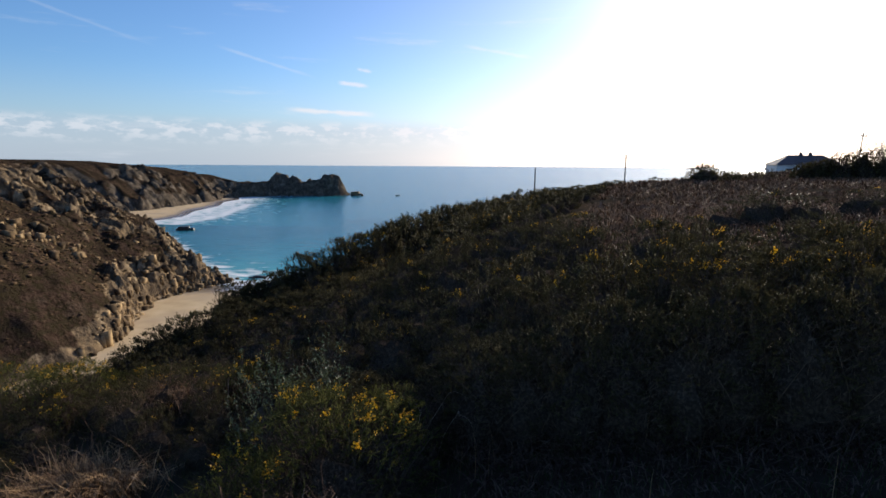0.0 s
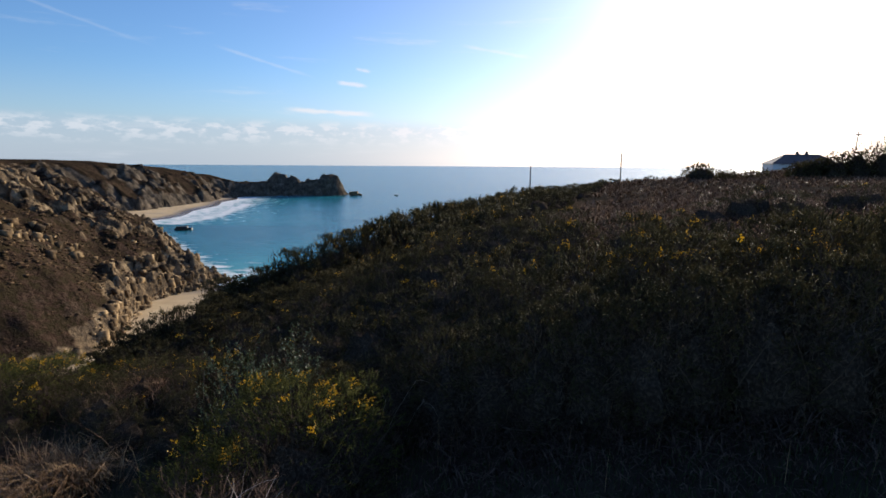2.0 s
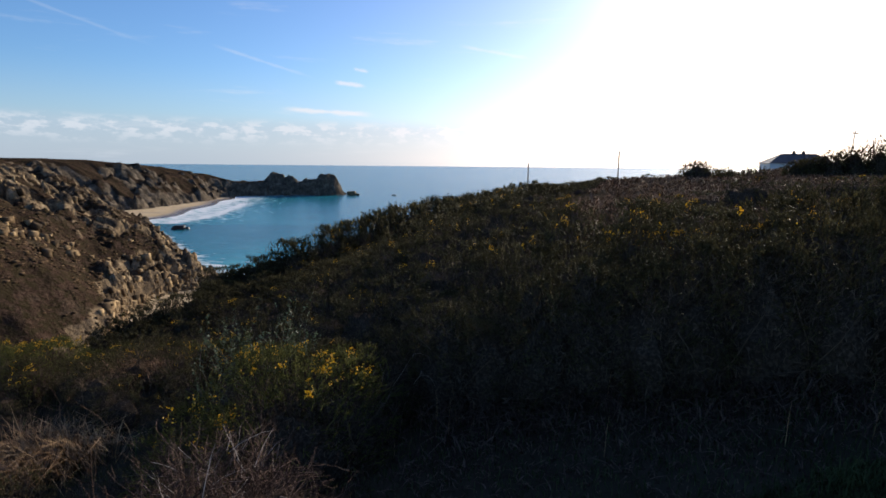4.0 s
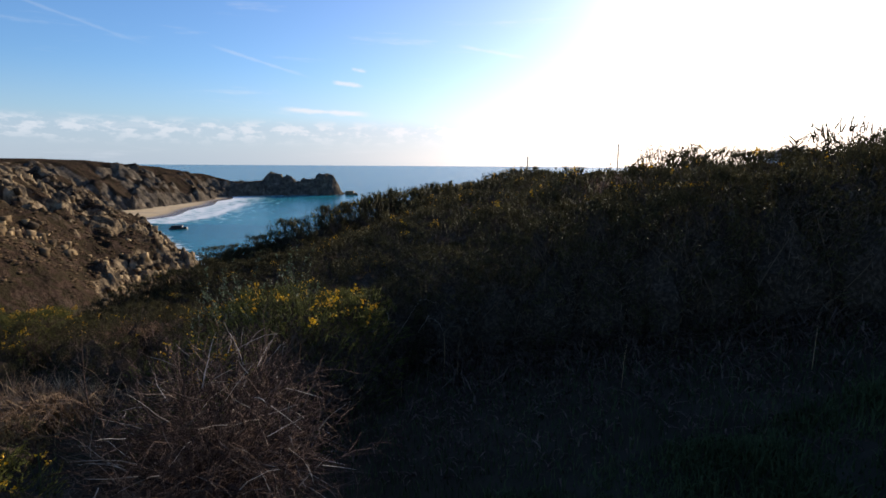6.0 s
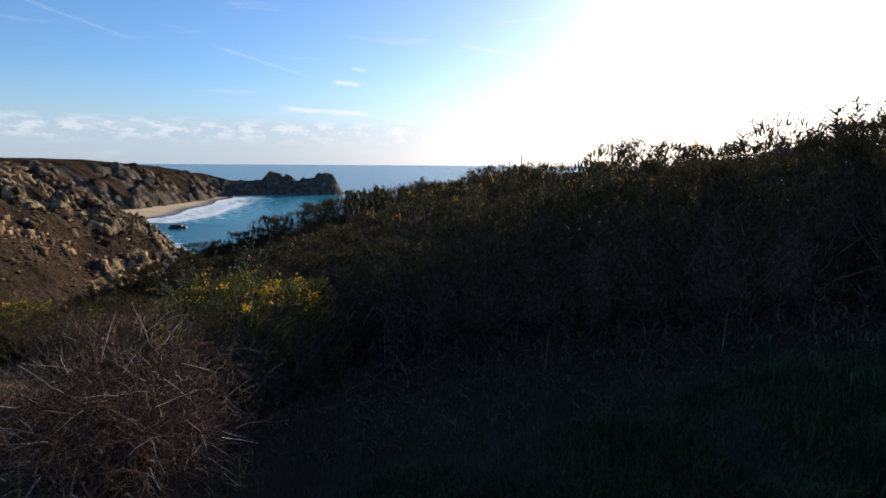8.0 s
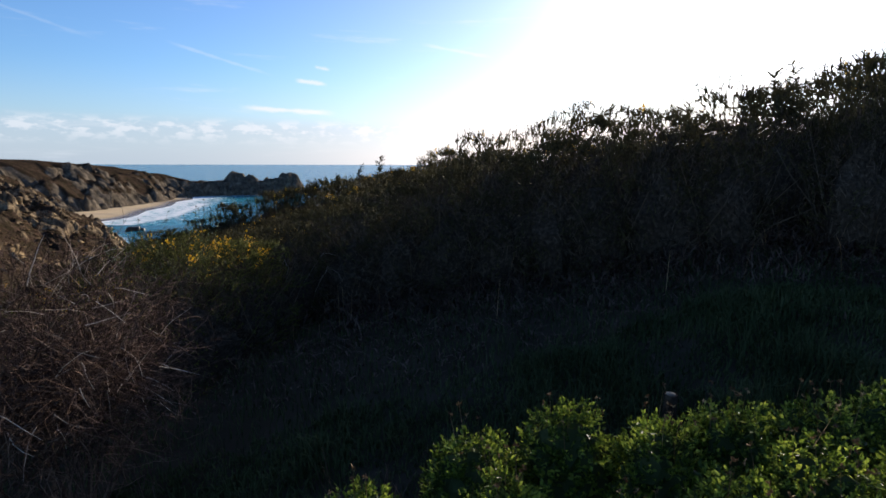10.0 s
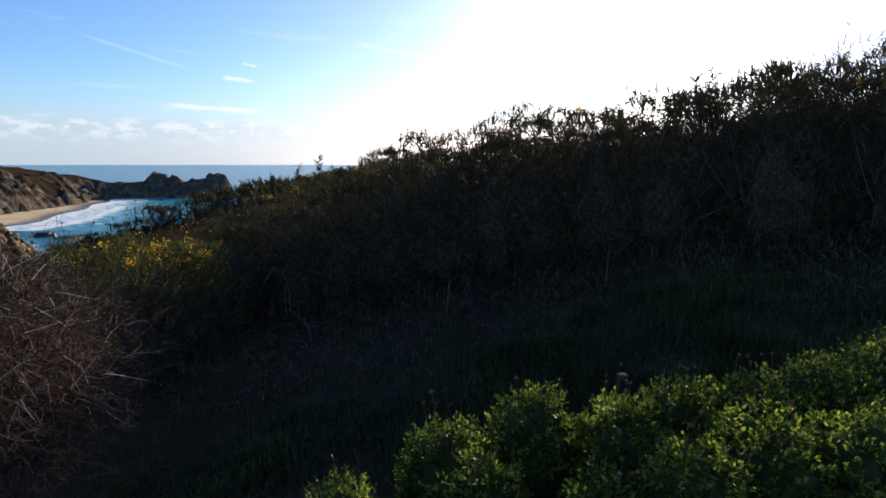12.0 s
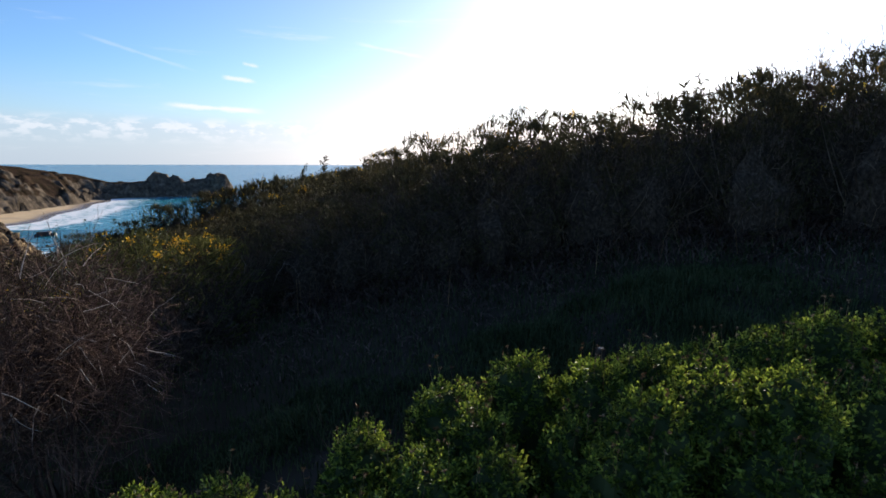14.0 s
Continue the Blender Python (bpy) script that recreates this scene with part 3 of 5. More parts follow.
def ground_height(x, y):
    sat = np.where(x > 0, 1.55 * np.tanh(x * 0.25 / 1.55), np.where(x > -4, 0.25 * x, -1.0 + 0.15 * (x + 4)))
    z = 66.05 + sat + 0.04 * np.clip(y - 5, -12, 12) - 0.06 * np.clip(y - 15, 0, 24) + 0.022 * np.clip(x - 10, 0, 60)
    d = edge_x(y) - x
    z = z - hollow(x, y) - 1.3 * smooth(34, 54, y) * (1 - smooth(2, 10, -d))
    fall = np.clip(d, 0, None)
    z = z - (0.62 * fall + 0.004 * fall**2) * smooth(0, 14, fall)
    bumps = 0.25 * (fbm(x / 5, y / 5, 3, 5) - 0.5) + 0.7 * (fbm(x / 26, y / 26, 2, 6) - 0.5) * smooth(14, 40, y)
    bumps = bumps + 0.08 * (fbm(x / 1.1, y / 1.1, 3, 9) - 0.5)
    return np.maximum(z + bumps, -4)


def lines(*runs):
    return np.unique(np.concatenate([np.arange(a, b, s) for a, b, s in runs]))


def setting(name, me, mat, label, category):
    return tagged(part(name, me, mat), label, category, kind="structure")


near_ground = setting("ground", grid_mesh("ground", lines((-160, -30, 5), (-30, -12, 1.0), (-12, 14, 0.3), (14, 40, 1.2), (40, 220.1, 6)),
                                   lines((-120, -10, 6), (-10, 12, 0.3), (12, 45, 0.9), (45, 80, 2), (80, 190.1, 5)), ground_height),
                      SOIL, "dark peaty hillside soil under scrub", "ground")
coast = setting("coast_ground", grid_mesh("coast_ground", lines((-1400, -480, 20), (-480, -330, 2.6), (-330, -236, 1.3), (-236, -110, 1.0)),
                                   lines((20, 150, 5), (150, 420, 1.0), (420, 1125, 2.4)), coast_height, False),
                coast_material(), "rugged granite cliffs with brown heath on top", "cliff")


def mark_rock(me):
    co = np.empty(len(me.vertices) * 3, np.float32)
    me.vertices.foreach_get("co", co)
    x, y = co[0::3].astype(float), co[1::3].astype(float)
    rock = np.maximum(coast_parts(x, y)[3], ((x > -402) & (x < -240) & (y > 940)).astype(float))
    me.attributes.new("rock", "FLOAT", "POINT").data.foreach_set("value", rock.astype(np.float32))


mark_rock(coast.data)


def beach_height(x, y):
    return (284 - 0.12 * (x + 100) * (x > -100) + 4 * np.sin(x / 19) - y) * 0.035 + 0.15 * (fbm(x / 12, y / 12, 3, 2) - 0.5)


def far_beach_height(x, y):
    wx = np.interp(y, [q[1] for q in WATERLINE_FAR], [q[0] for q in WATERLINE_FAR])
    return (wx - x + 4 * np.sin(y / 23)) * 0.04 + 0.15 * (fbm(x / 12, y / 12, 3, 4) - 0.5)


setting("beach", grid_mesh("beach", lines((-190, 80.1, 3)), lines((100, 330, 3)), beach_height), SAND, "pale golden sand beach below the cliffs", "beach")
setting("beach", grid_mesh("beach", lines((-500, -300, 4)), lines((560, 960, 4)), far_beach_height), SAND, "pale sand beach at the foot of far cliffs", "beach")


def build_sea():
    xs = lines((-5600, -600, 400), (-600, -440, 20), (-440, 20, 3.0), (20, 400, 40), (400, 5601, 400))
    ys = lines((-400, 250, 50), (250, 640, 3.0), (640, 1040, 4.0), (1040, 1400, 40), (1400, 4851, 345))
    me = grid_mesh("sea", xs, ys, lambda x, y: 0 * x)
    co = np.empty(len(me.vertices) * 3, np.float32)
    me.vertices.foreach_get("co", co)
    x, y = co[0::3].astype(float), co[1::3].astype(float)
    d1 = np.where(y > 200, y - (284 - 0.12 * (x + 100) * (x > -100)), 0)
    d1 = d1 + 4 * np.maximum(-160 - x, 0)
    wx = np.interp(y, [q[1] for q in WATERLINE_FAR], [q[0] for q in WATERLINE_FAR])
    d2 = np.where((y > 540) & (y < 960), x - wx, 400)
    d2 = np.where(d2 < -8, 0, d2)
    d3 = -near_line(x, y, FOOT, True)
    beach = np.minimum(np.maximum(d1, 0), np.maximum(d2, 0))
    shallow = np.exp(-beach / 150) * 0.75 + 0.25 * np.exp(-np.maximum(d3, 0) / 60)
    shallow = np.where(y > 1100, 0.12, np.maximum(shallow, 0.16))
    surf1 = 0.72 * np.exp(-np.maximum(d1, 0) / 45) + 0.2 * np.exp(-((d1 - 62) / 7) ** 2) + 0.16 * np.exp(-((d1 - 34) / 9) ** 2)
    surf2 = 0.7 * np.exp(-np.maximum(d2, 0) / 120) + 0.18 * np.exp(-((d2 - 44) / 9) ** 2) * (y < 800)
    surf3 = 0.52 * np.exp(-np.maximum(d3, 0) / np.where((y > 296) & (y < 420), 24, 9)) * (y < 1040)
    surf4 = 0.55 * np.exp(-((near_line(x, y, [(-208, 362), (-170, 322), (-140, 294)]) / 27) ** 2))      # swell breaking off the point
    surf = np.maximum(np.maximum(surf1, surf2), np.maximum(surf3, surf4))
    for key, values in (("shallow", shallow), ("surf", surf)):
        a = me.attributes.new(key, "FLOAT", "POINT")
        a.data.foreach_set("value", values.astype(np.float32))
    setting("water", me, sea_material(), "turquoise to blue sea with white surf along the sand", "sea")


build_sea()


def rock_shape(rng, detail=0):
    """A jointed granite block: a box with its corners knocked about, cut along its joints."""
    bm = bmesh.new()
    bmesh.ops.create_cube(bm, size=1.7)
    for v in bm.verts:
        v.co = Vector([c * rng.uniform(0.7, 1.1) for c in v.co])
    if detail:
        bmesh.ops.bevel(bm, geom=list(bm.edges), offset=0.12, segments=1, affect="EDGES")
        for v in bm.verts:
            v.co += Vector(rng.normal(size=3) * 0.05)
    bmesh.ops.triangulate(bm, faces=list(bm.faces))
    bm.verts.index_update()
    v = np.array([q.co[:] for q in bm.verts])
    f = np.array([[q.index for q in face.verts] for face in bm.faces])
    bm.free()
    return v, f


def build_boulders():
    rng = np.random.default_rng(5)
    shapes = [rock_shape(rng, 0) for k in range(12)]
    pieces = []
    x, y = rng.uniform(-300, -130, 9000), rng.uniform(165, 430, 9000)
    _, _, u, rock = coast_parts(x, y)
    d = near_line(x, y, FOOT, True)
    z = coast_height(x, y)
    keep = (d > -4) & (d < 110) & (z > -1) & (rng.random(9000) < rock * np.where(u < 0.3, 1, 0.3))
    for x, y, z in zip(x[keep][:1500], y[keep][:1500], z[keep][:1500]):
        s = 0.35 + 1.5 * rng.random() ** 3
        v, f = shapes[int(rng.integers(12))]
        turn = np.array(Euler(rng.normal(size=3) * np.array([0.25, 0.25, 0.35]) + np.array([0, 0, 0.5])).to_matrix())
        pieces.append(((v * s * rng.uniform(0.6, 1.5, 3) * np.array([1, 1, 1.4])) @ turn.T + np.array([x, y, z - 0.5 * s]), f))
    # a scree of pale blocks above the heath bowl
    for _ in range(75):
        t = rng.random()
        x, y = -173 - 10 * t + rng.normal() * 6.5, 186 + 38 * t + rng.normal() * 5
        z = float(coast_height(np.array([x]), np.array([y]))[0])
        s = 0.4 + 2.0 * rng.random() ** 2.5
        v, f = shapes[int(rng.integers(12))]
        turn = np.array(Euler(rng.normal(size=3) * 0.2 + np.array([0, 0, rng.uniform(0, 6)])).to_matrix())
        pieces.append(((v * s * rng.uniform(0.7, 1.3, 3)) @ turn.T + np.array([x, y, z + 0.25 * s]), f))
    # upright slabs of the low cliff above the sand
    line = [(-140, 100), (-130, 126), (-123, 145), (-122, 150), (-129, 182), (-150, 228), (-151, 256), (-145, 278), (-138, 297)]
    for (ax, ay), (bx, by) in zip(line, line[1:]):
        for _ in range(int(math.hypot(bx - ax, by - ay) * 4.5)):
            t = rng.random()
            x, y = ax + t * (bx - ax) - rng.uniform(-1.5, 5.5), ay + t * (by - ay) + rng.normal() * 0.8
            if rng.random() < 0.45:
                continue
            z = float(coast_height(np.array([x]), np.array([y]))[0])
            v, f = shapes[int(rng.integers(12))]
            turn = np.array(Euler(rng.normal(size=3) * np.array([0.1, 0.1, 0.3]) + np.array([0, 0, 0.35])).to_matrix())
            pieces.append(((v * rng.uniform(0.55, 1.5, 3) * (0.42 + 1.1 * rng.random() ** 3) * np.array([1.2, 1.2, 2.4])) @ turn.T + np.array([x, y, max(z, 0.5) - 1.0]), f))
    ob = part("boulder_field", tri_mesh("boulder_field", *join(*pieces)), GRANITE)
    tagged(ob, "tumbled granite boulders on the steep heath slope", "boulders", kind="stuff")


build_boulders()


def coast_scrub():
    """Low clumps of heather and gorse that roughen the heath slope across the bay."""
    rng = np.random.default_rng(41)
    x, y = rng.uniform(-400, -118, 26000), rng.uniform(110, 430, 26000)
    d, _, u, rock = coast_parts(x, y)
    keep = (d > 4) & (rock < 0.5) & (u < 0.98) & (fbm(x / 16, y / 16, 3, 63) + 0.2 * rng.random(len(x)) > 0.52)
    x, y = x[keep][:6000], y[keep][:6000]
    z = coast_height(x, y)
    bm = bmesh.new()
    bmesh.ops.create_icosphere(bm, subdivisions=1, radius=1)
    bm.verts.index_update()
    ball = np.array([v.co[:] for v in bm.verts])
    tri = np.array([[v.index for v in f.verts] for f in bm.faces])
    bm.free()
    n = len(x)
    wide = 0.35 + 1.3 * rng.random((n, 1, 1)) ** 2
    v = ball[None] * rng.uniform(0.6, 1.25, (n, len(ball), 1)) * wide * np.array([1, 1, 0.3]) + np.stack([x, y, z], 1)[:, None]
    f = (tri[None] + np.arange(n)[:, None, None] * len(ball)).reshape(-1, 3)
    ob = part("heath_scrub", tri_mesh("heath_scrub", v, f), HEATH)
    tagged(ob, "dark low heather and gorse clumps on the heath slope", "scrub", kind="stuff")


coast_scrub()


def sea_rock(x, y, rx, ry, rz, seed, label):
    rng = np.random.default_rng(seed)
    pieces = []
    for k in range(9):
        v, f = rock_shape(rng, 1)
        s = np.array([rx, ry, rz]) * (1 if k == 0 else rng.uniform(0.35, 0.7))
        off = np.array([0, 0, 0]) if k == 0 else np.array([rng.uniform(-0.8, 0.8) * rx, rng.uniform(-0.5, 0.5) * ry, 0])
        v = v * s * 0.8 + off
        pieces.append((v, f))
    ob = part("sea_rock", tri_mesh("sea_rock", *join(*pieces)), WET_ROCK if y < 600 else GRANITE)
    ob.location = (x, y, 0)
    tagged(ob, label, "rock", "rocks in the sea")


sea_rock(-283, 500, 8.0, 4, 5.6, 1, "dark wet rock standing in the surf")
sea_rock(-230, 1002, 13, 8, 12, 2, "grey rock islet off the headland point")
sea_rock(-218, 1000, 6, 5, 5, 4, "small grey rock beside the islet")
sea_rock(-150, 1010, 4.5, 3, 2.4, 3, "low dark skerry awash in open sea")
sea_rock(-128, 302, 5, 3, 1.6, 6, "low dark rocks at the edge of the sand")
sea_rock(-143, 206, 2.6, 2.2, 2.6, 7, "brown boulder on the sand under the cliff")


# ---------------------------------------------------------------- scrub
def ground_at(x, y):
    return float(ground_height(np.array([float(x)]), np.array([float(y)]))[0])


def lumps(out, seed):
    """How far a bush bulges in a direction."""
    return np.minimum(1.02, 0.52 + 0.72 * fbm(out[..., 0] * 3.6 + seed * 3.1 + 20, out[..., 1] * 3.6 + out[..., 2] * 3.2 + 40, 3, seed, 0.6))


def dome_points(n, rng, radius, height, lump_seed, fill=0.25):
    """Points on and in a lumpy dome, with their outward directions."""
    a = rng.uniform(0, 2 * math.pi, n)
    c = rng.uniform(-0.15, 1.0, n)
    c = np.sign(c) * np.abs(c) ** 0.9
    el = np.arcsin(c)
    out = np.stack([np.cos(a) * np.cos(el), np.sin(a) * np.cos(el), np.sin(el)], 1)
    lump = lumps(out, lump_seed)
    r = lump * (1 - fill * rng.random(n) ** 2)
    p = out * r[:, None] * np.array([radius, radius, height])
    return p, unit(out / np.array([radius, radius, height]))


# solid lumpy hull that fills a bush in place of its shaded depth
def core(rng, radius, height, seed, full=0.68, blunt=1.0):
    bm = bmesh.new()
    bmesh.ops.create_icosphere(bm, subdivisions=2, radius=1)
    for v in bm.verts:
        o = np.array(v.co[:])
        k = full * rng.uniform(0.8, 1.0) * float(lumps(o, seed)) * 1.12
        v.co = (o[0] * radius * k, o[1] * radius * k, (height * 0.92 * (1 - (1 - min(1, o[2] * k)) ** blunt) if o[2] > 0 else -0.25))
    return bm


def gorse_parts(seed, radius, height, count, needles, needle, thick, wide, shoot, bloom, fill=3.4):
    """Meshes of a gorse bush: needled shoots, branchwork and blossom, and the height of its crown."""
    rng = np.random.default_rng(seed)
    # shoots stand together in tufts
    heads = max(20, count // 7)
    c, out = dome_points(heads, rng, radius, height, seed, 0.12)
    way = unit(out * 0.7 + np.array([0, 0, 0.55]) + rng.normal(size=c.shape) * 0.3)
    i = rng.integers(0, heads, count)
    p = c[i] + rng.normal(size=(count, 3)) * 0.045 * (0.5 + radius)
    crown = np.percentile(p[:, 2], 84)
    p[:, 2] = np.where(p[:, 2] > crown, crown + (p[:, 2] - crown) * 0.2, p[:, 2])
    d = unit(way[i] + rng.normal(size=p.shape) * 0.36)
    length = rng.uniform(*shoot, count) * (1 + 0.8 * rng.random(count) ** 8)
    foliage = shoots(p - d * length[:, None] * 0.4, d, length, thick, needles, needle, rng, wide)
    m = int(count * fill)
    q, way = dome_points(m, rng, radius, min(height, crown * 1.08), seed, 0.55)
    way = unit(way * 0.5 + np.array([0, 0, 0.5]) + rng.normal(size=q.shape) * 0.6)
    q = q * 0.96
    side = across(way, rng) * wide * 0.8
    long = rng.uniform(0.5, 1.1, (m, 1)) * shoot[1]
    brush = (np.stack([q - side - way * long * 0.5, q + side - way * long * 0.5, q + way * long * 0.5], 1), np.arange(3 * m).reshape(-1, 3))
    n = max(6, count // 70)
    a = rng.uniform(0, 6.283, n)
    base = np.stack([np.cos(a) * 0.15 * radius, np.sin(a) * 0.15 * radius, np.full(n, -0.1)], 1)
    way = np.stack([np.cos(a) * 0.8, np.sin(a) * 0.8, np.full(n, 0.9)], 1)
    _, wood = twigs(base, way, rng.uniform(0.6, 0.8, n) * math.hypot(radius, height) * 0.85, np.full(n, 0.012), 4, 0.16, rng)
    wood = join(wood, brush)
    flowers = None
    if bloom:
        patch = 1.9 * fbm(p[:, 0] * 5 + 9, p[:, 1] * 5 + p[:, 2] * 3, 2, seed + 7) + 0.55 * rng.random(count)
        pick = np.argsort(-patch - 1.8 * p[:, 2] / height)[: max(4, int(count * bloom))]
        k = 6
        t = rng.uniform(-0.1, 0.6, (len(pick), k))
        at = (p[pick][:, None] + d[pick][:, None] * (length[pick][:, None] * t)[..., None]).reshape(-1, 3) + rng.normal(size=(len(pick) * k, 3)) * (0.01 + thick * 0.6)
        way = unit(rng.normal(size=at.shape) + np.repeat(d[pick], k, 0) * 0.8)
        big = 1.4 if seed == 231 else 1.15
        flowers = leaves(at, way, across(way, rng), big * rng.uniform(0.016, 0.026, len(at)), big * rng.uniform(0.012, 0.02, len(at)), 0.35)
    return foliage, wood, flowers, rng, float(crown)


TOPS = {}


def gorse_bush(seed, radius, height, count, spines, spine, bloom, full=0.62, thick=0.006, wide=0.0045, shoot=(0.06, 0.14), green=GORSE):
    foliage, wood, flowers, rng, crown = gorse_parts(seed, radius, height, count, spines, spine, thick, wide, shoot, bloom)
    bush = thing("gorse_bush", "", "bush")
    TOPS[bush.name] = float(np.percentile(np.asarray(foliage[0])[..., 2], 97.0))
    tagged(part("foliage", tri_mesh("foliage", *foliage), green, bush), kind="stuff")
    part("bush_core", core(rng, radius, min(height, crown * 1.05), seed, full * 0.8, 1.4 if full < 1 else 1.0), SHADE_BROWN, bush, "solid brown core, dark as the shaded inside of the bush")
    tagged(part("branchwork", tri_mesh("branchwork", *wood), GORSE_DRY, bush), kind="stuff")
    if flowers:
        tagged(part("blossom", tri_mesh("blossom", *flowers), PETAL, bush, "yellow gorse flowers"), kind="stuff")
    return bush


def placed(x, y, z, turn, sx, sz, lean=0.0):
    return Matrix.Translation((x, y, z)) @ Euler((lean, lean * 0.5, turn)).to_matrix().to_4x4() @ Matrix.Diagonal((sx, sx, sz, 1))


def bank_front(x):
    """The foot of the gorse bank, seen along the path."""
    return float(np.interp(x, [-8, -3.4, -0.8, 0.5, 3.0, 4.2, 6.5, 11], [8.0, 6.4, 5.6, 5.3, 4.9, 4.4, 3.4, 2.6]))


def bank_top(x, y):
    """How high the scrub stands over the ground."""
    near = float(np.interp(x, [-6, -1, 1, 2.6, 3.4, 4.2, 5.3, 6.2, 8], [0.75, 1.14, 1.66, 1.8, 1.8, 1.74, 1.86, 2.0, 2.05]))
    far = float(np.interp(x, [-6, -4, -2, 0, 2, 4, 8], [0.5, 0.85, 1.22, 1.46, 1.48, 1.2, 0.85]))
    k = float(np.interp(y, [7.5, 9.5], [0, 1]))
    return near * (1 - k) + far * k + float(hollow(np.array(x), np.array(y)))


CREST = [(-8.49, 17.0, 65.47), (-7.77, 17.3, 65.77), (-7.17, 18.0, 66.08), (-6.62, 19.0, 66.38), (-5.85, 19.5, 66.67), (-5.21, 20.7, 66.76), (-4.52, 22.2, 66.89), (-3.88, 25.0, 66.97), (-3.12, 29.0, 66.97), (-2.04, 33.0, 66.89), (-0.62, 37.0, 66.76), (1.15, 42.0, 66.69), (3.39, 48.0, 66.99)]      # bush tops along the brow

RIM = [(-9.58, 11.6, 64.8), (-9.35, 12.0, 64.82), (-9.33, 12.5, 65.02), (-9.3, 12.95, 65.12), (-9.12, 13.5, 65.26), (-8.51, 14.0, 65.38), (-8.27, 14.8, 65.44)]      # where the scrub ends above the sand


def scatter_gorse():
    rng = np.random.default_rng(11)
    GREEN = "dense dark green spiny gorse bush on the hillside"
    BLOOM = "spiny gorse bush dotted with yellow flowers"
    near = [gorse_bush(100 + k, 0.75, 1.9, 820, 9, 0.03, (0, 0.006, 0, 0.004)[k], 0.76, 0.006, 0.0058, (0.06, 0.125)) for k in range(4)]
    mid = [gorse_bush(200 + k, 0.85, 1.6, 380, 6, 0.04, (0, 0.006, 0.004)[k], 1.05, 0.01, 0.0085, (0.08, 0.15)) for k in range(3)]
    dense = [gorse_bush(250 + k, 0.85, 1.5, 640, 5, 0.035, (0.003, 0)[k], 1.1, 0.012, 0.011, (0.06, 0.12)) for k in range(2)]
    crown = gorse_bush(120, 0.75, 1.9, 1250, 9, 0.03, 0.003, 0.92, 0.006, 0.006, (0.05, 0.1))
    gold_bush = gorse_bush(231, 0.75, 1.9, 820, 8, 0.03, 0.045, 0.8, 0.006, 0.0058, (0.06, 0.125))
    tagged(gold_bush, "low gorse bush thick with yellow flowers", "bush", "gorse on the slope")
    for b in near + mid + dense + [crown]:
        tagged(b, BLOOM if any(c.name.startswith("blossom") for c in b.children) else GREEN, "bush", "gorse on the slope")
    used = set()

    def put(src, x, y, s, h):
        m = placed(x, y, ground_at(x, y) - 0.1, rng.uniform(0, 6.28), s, h, rng.normal() * 0.05)
        if src.name in used:
            copy_thing(src, m @ Matrix.Diagonal((*src.scale, 1)).inverted())
        else:
            used.add(src.name)
            src.matrix_basis = m

    done = []
    tries = 0
    # a closed front along the path
    for k in range(9):
        x = -1.0 + 0.62 * k
        y = bank_front(x) + 0.3
        done.append((x, y))
        src = near[(0, 2)[k % 2]]
        put(src, x, y, rng.uniform(0.95, 1.15), (0.1 + bank_top(x, y) * rng.uniform(0.88, 1.0)) / TOPS[src.name])
    while len(done) < 262 and tries < 12000:
        tries += 1
        y = 3.0 + 14 * rng.random() ** 1.3
        x = rng.uniform(-8, 11)
        if y < bank_front(x) or x < float(edge_x(np.array(y))) + 0.5 + 1.5 * rng.random():
            continue
        if y > 12.0 + 1.2 * math.sin(x * 1.7) and x > 2.2 + 0.3 * (y - 12):
            continue
        if (x + 2.2) ** 2 + (y - 4.4) ** 2 < 1.1 or (x < -3.2 and y < 9.5):
            continue
        gap = 0.74 if y < 9 else 0.92
        if any((x - a) ** 2 + (y - b) ** 2 < gap * gap for a, b in done):
            continue
        done.append((x, y))
        src = near[int(rng.integers(4))] if y < bank_front(x) + 2.2 else mid[int(rng.integers(3))]
        put(src, x, y, rng.uniform(0.8, 1.25), (0.1 + bank_top(x, y) * (0.62 + 0.42 * rng.random() ** 0.6)) / TOPS[src.name])
    # the highest bushes of the bank
    for x, y, top in ((3.9, 7.0, 68.32), (4.3, 6.7, 68.3), (4.8, 6.6, 68.41), (6.15, 6.35, 69.05), (6.6, 6.3, 69.08), (7.1, 6.5, 69.04), (7.7, 6.6, 69.14)):
        put(crown, x, y, 1.05, (top - ground_at(x, y) + 0.1) / TOPS[crown.name])
    # a belt of bushes in full flower where the thicket meets the field
    for x, y, top in ((2.5, 8.0, 68.1), (3.05, 7.8, 68.14), (3.6, 8.1, 68.13), (4.5, 7.6, 68.26), (5.2, 7.3, 68.42)):
        put(gold_bush, x, y, rng.uniform(0.8, 1.0), (top - ground_at(x, y) + 0.1) / TOPS[gold_bush.name])
    for x, y, tall in ((8.6, 17.0, 1.0), (9.4, 17.6, 1.15), (10.3, 17.2, 0.9), (7.4, 16.4, 0.7), (13.5, 19.5, 0.9), (16.0, 22.0, 1.0)):
        src = mid[int(rng.integers(3))]
        put(src, x, y, rng.uniform(0.8, 1.2), (0.1 + tall) / TOPS[src.name])
    # low dark bushes on the seaward side
    low = []
    tries = 0
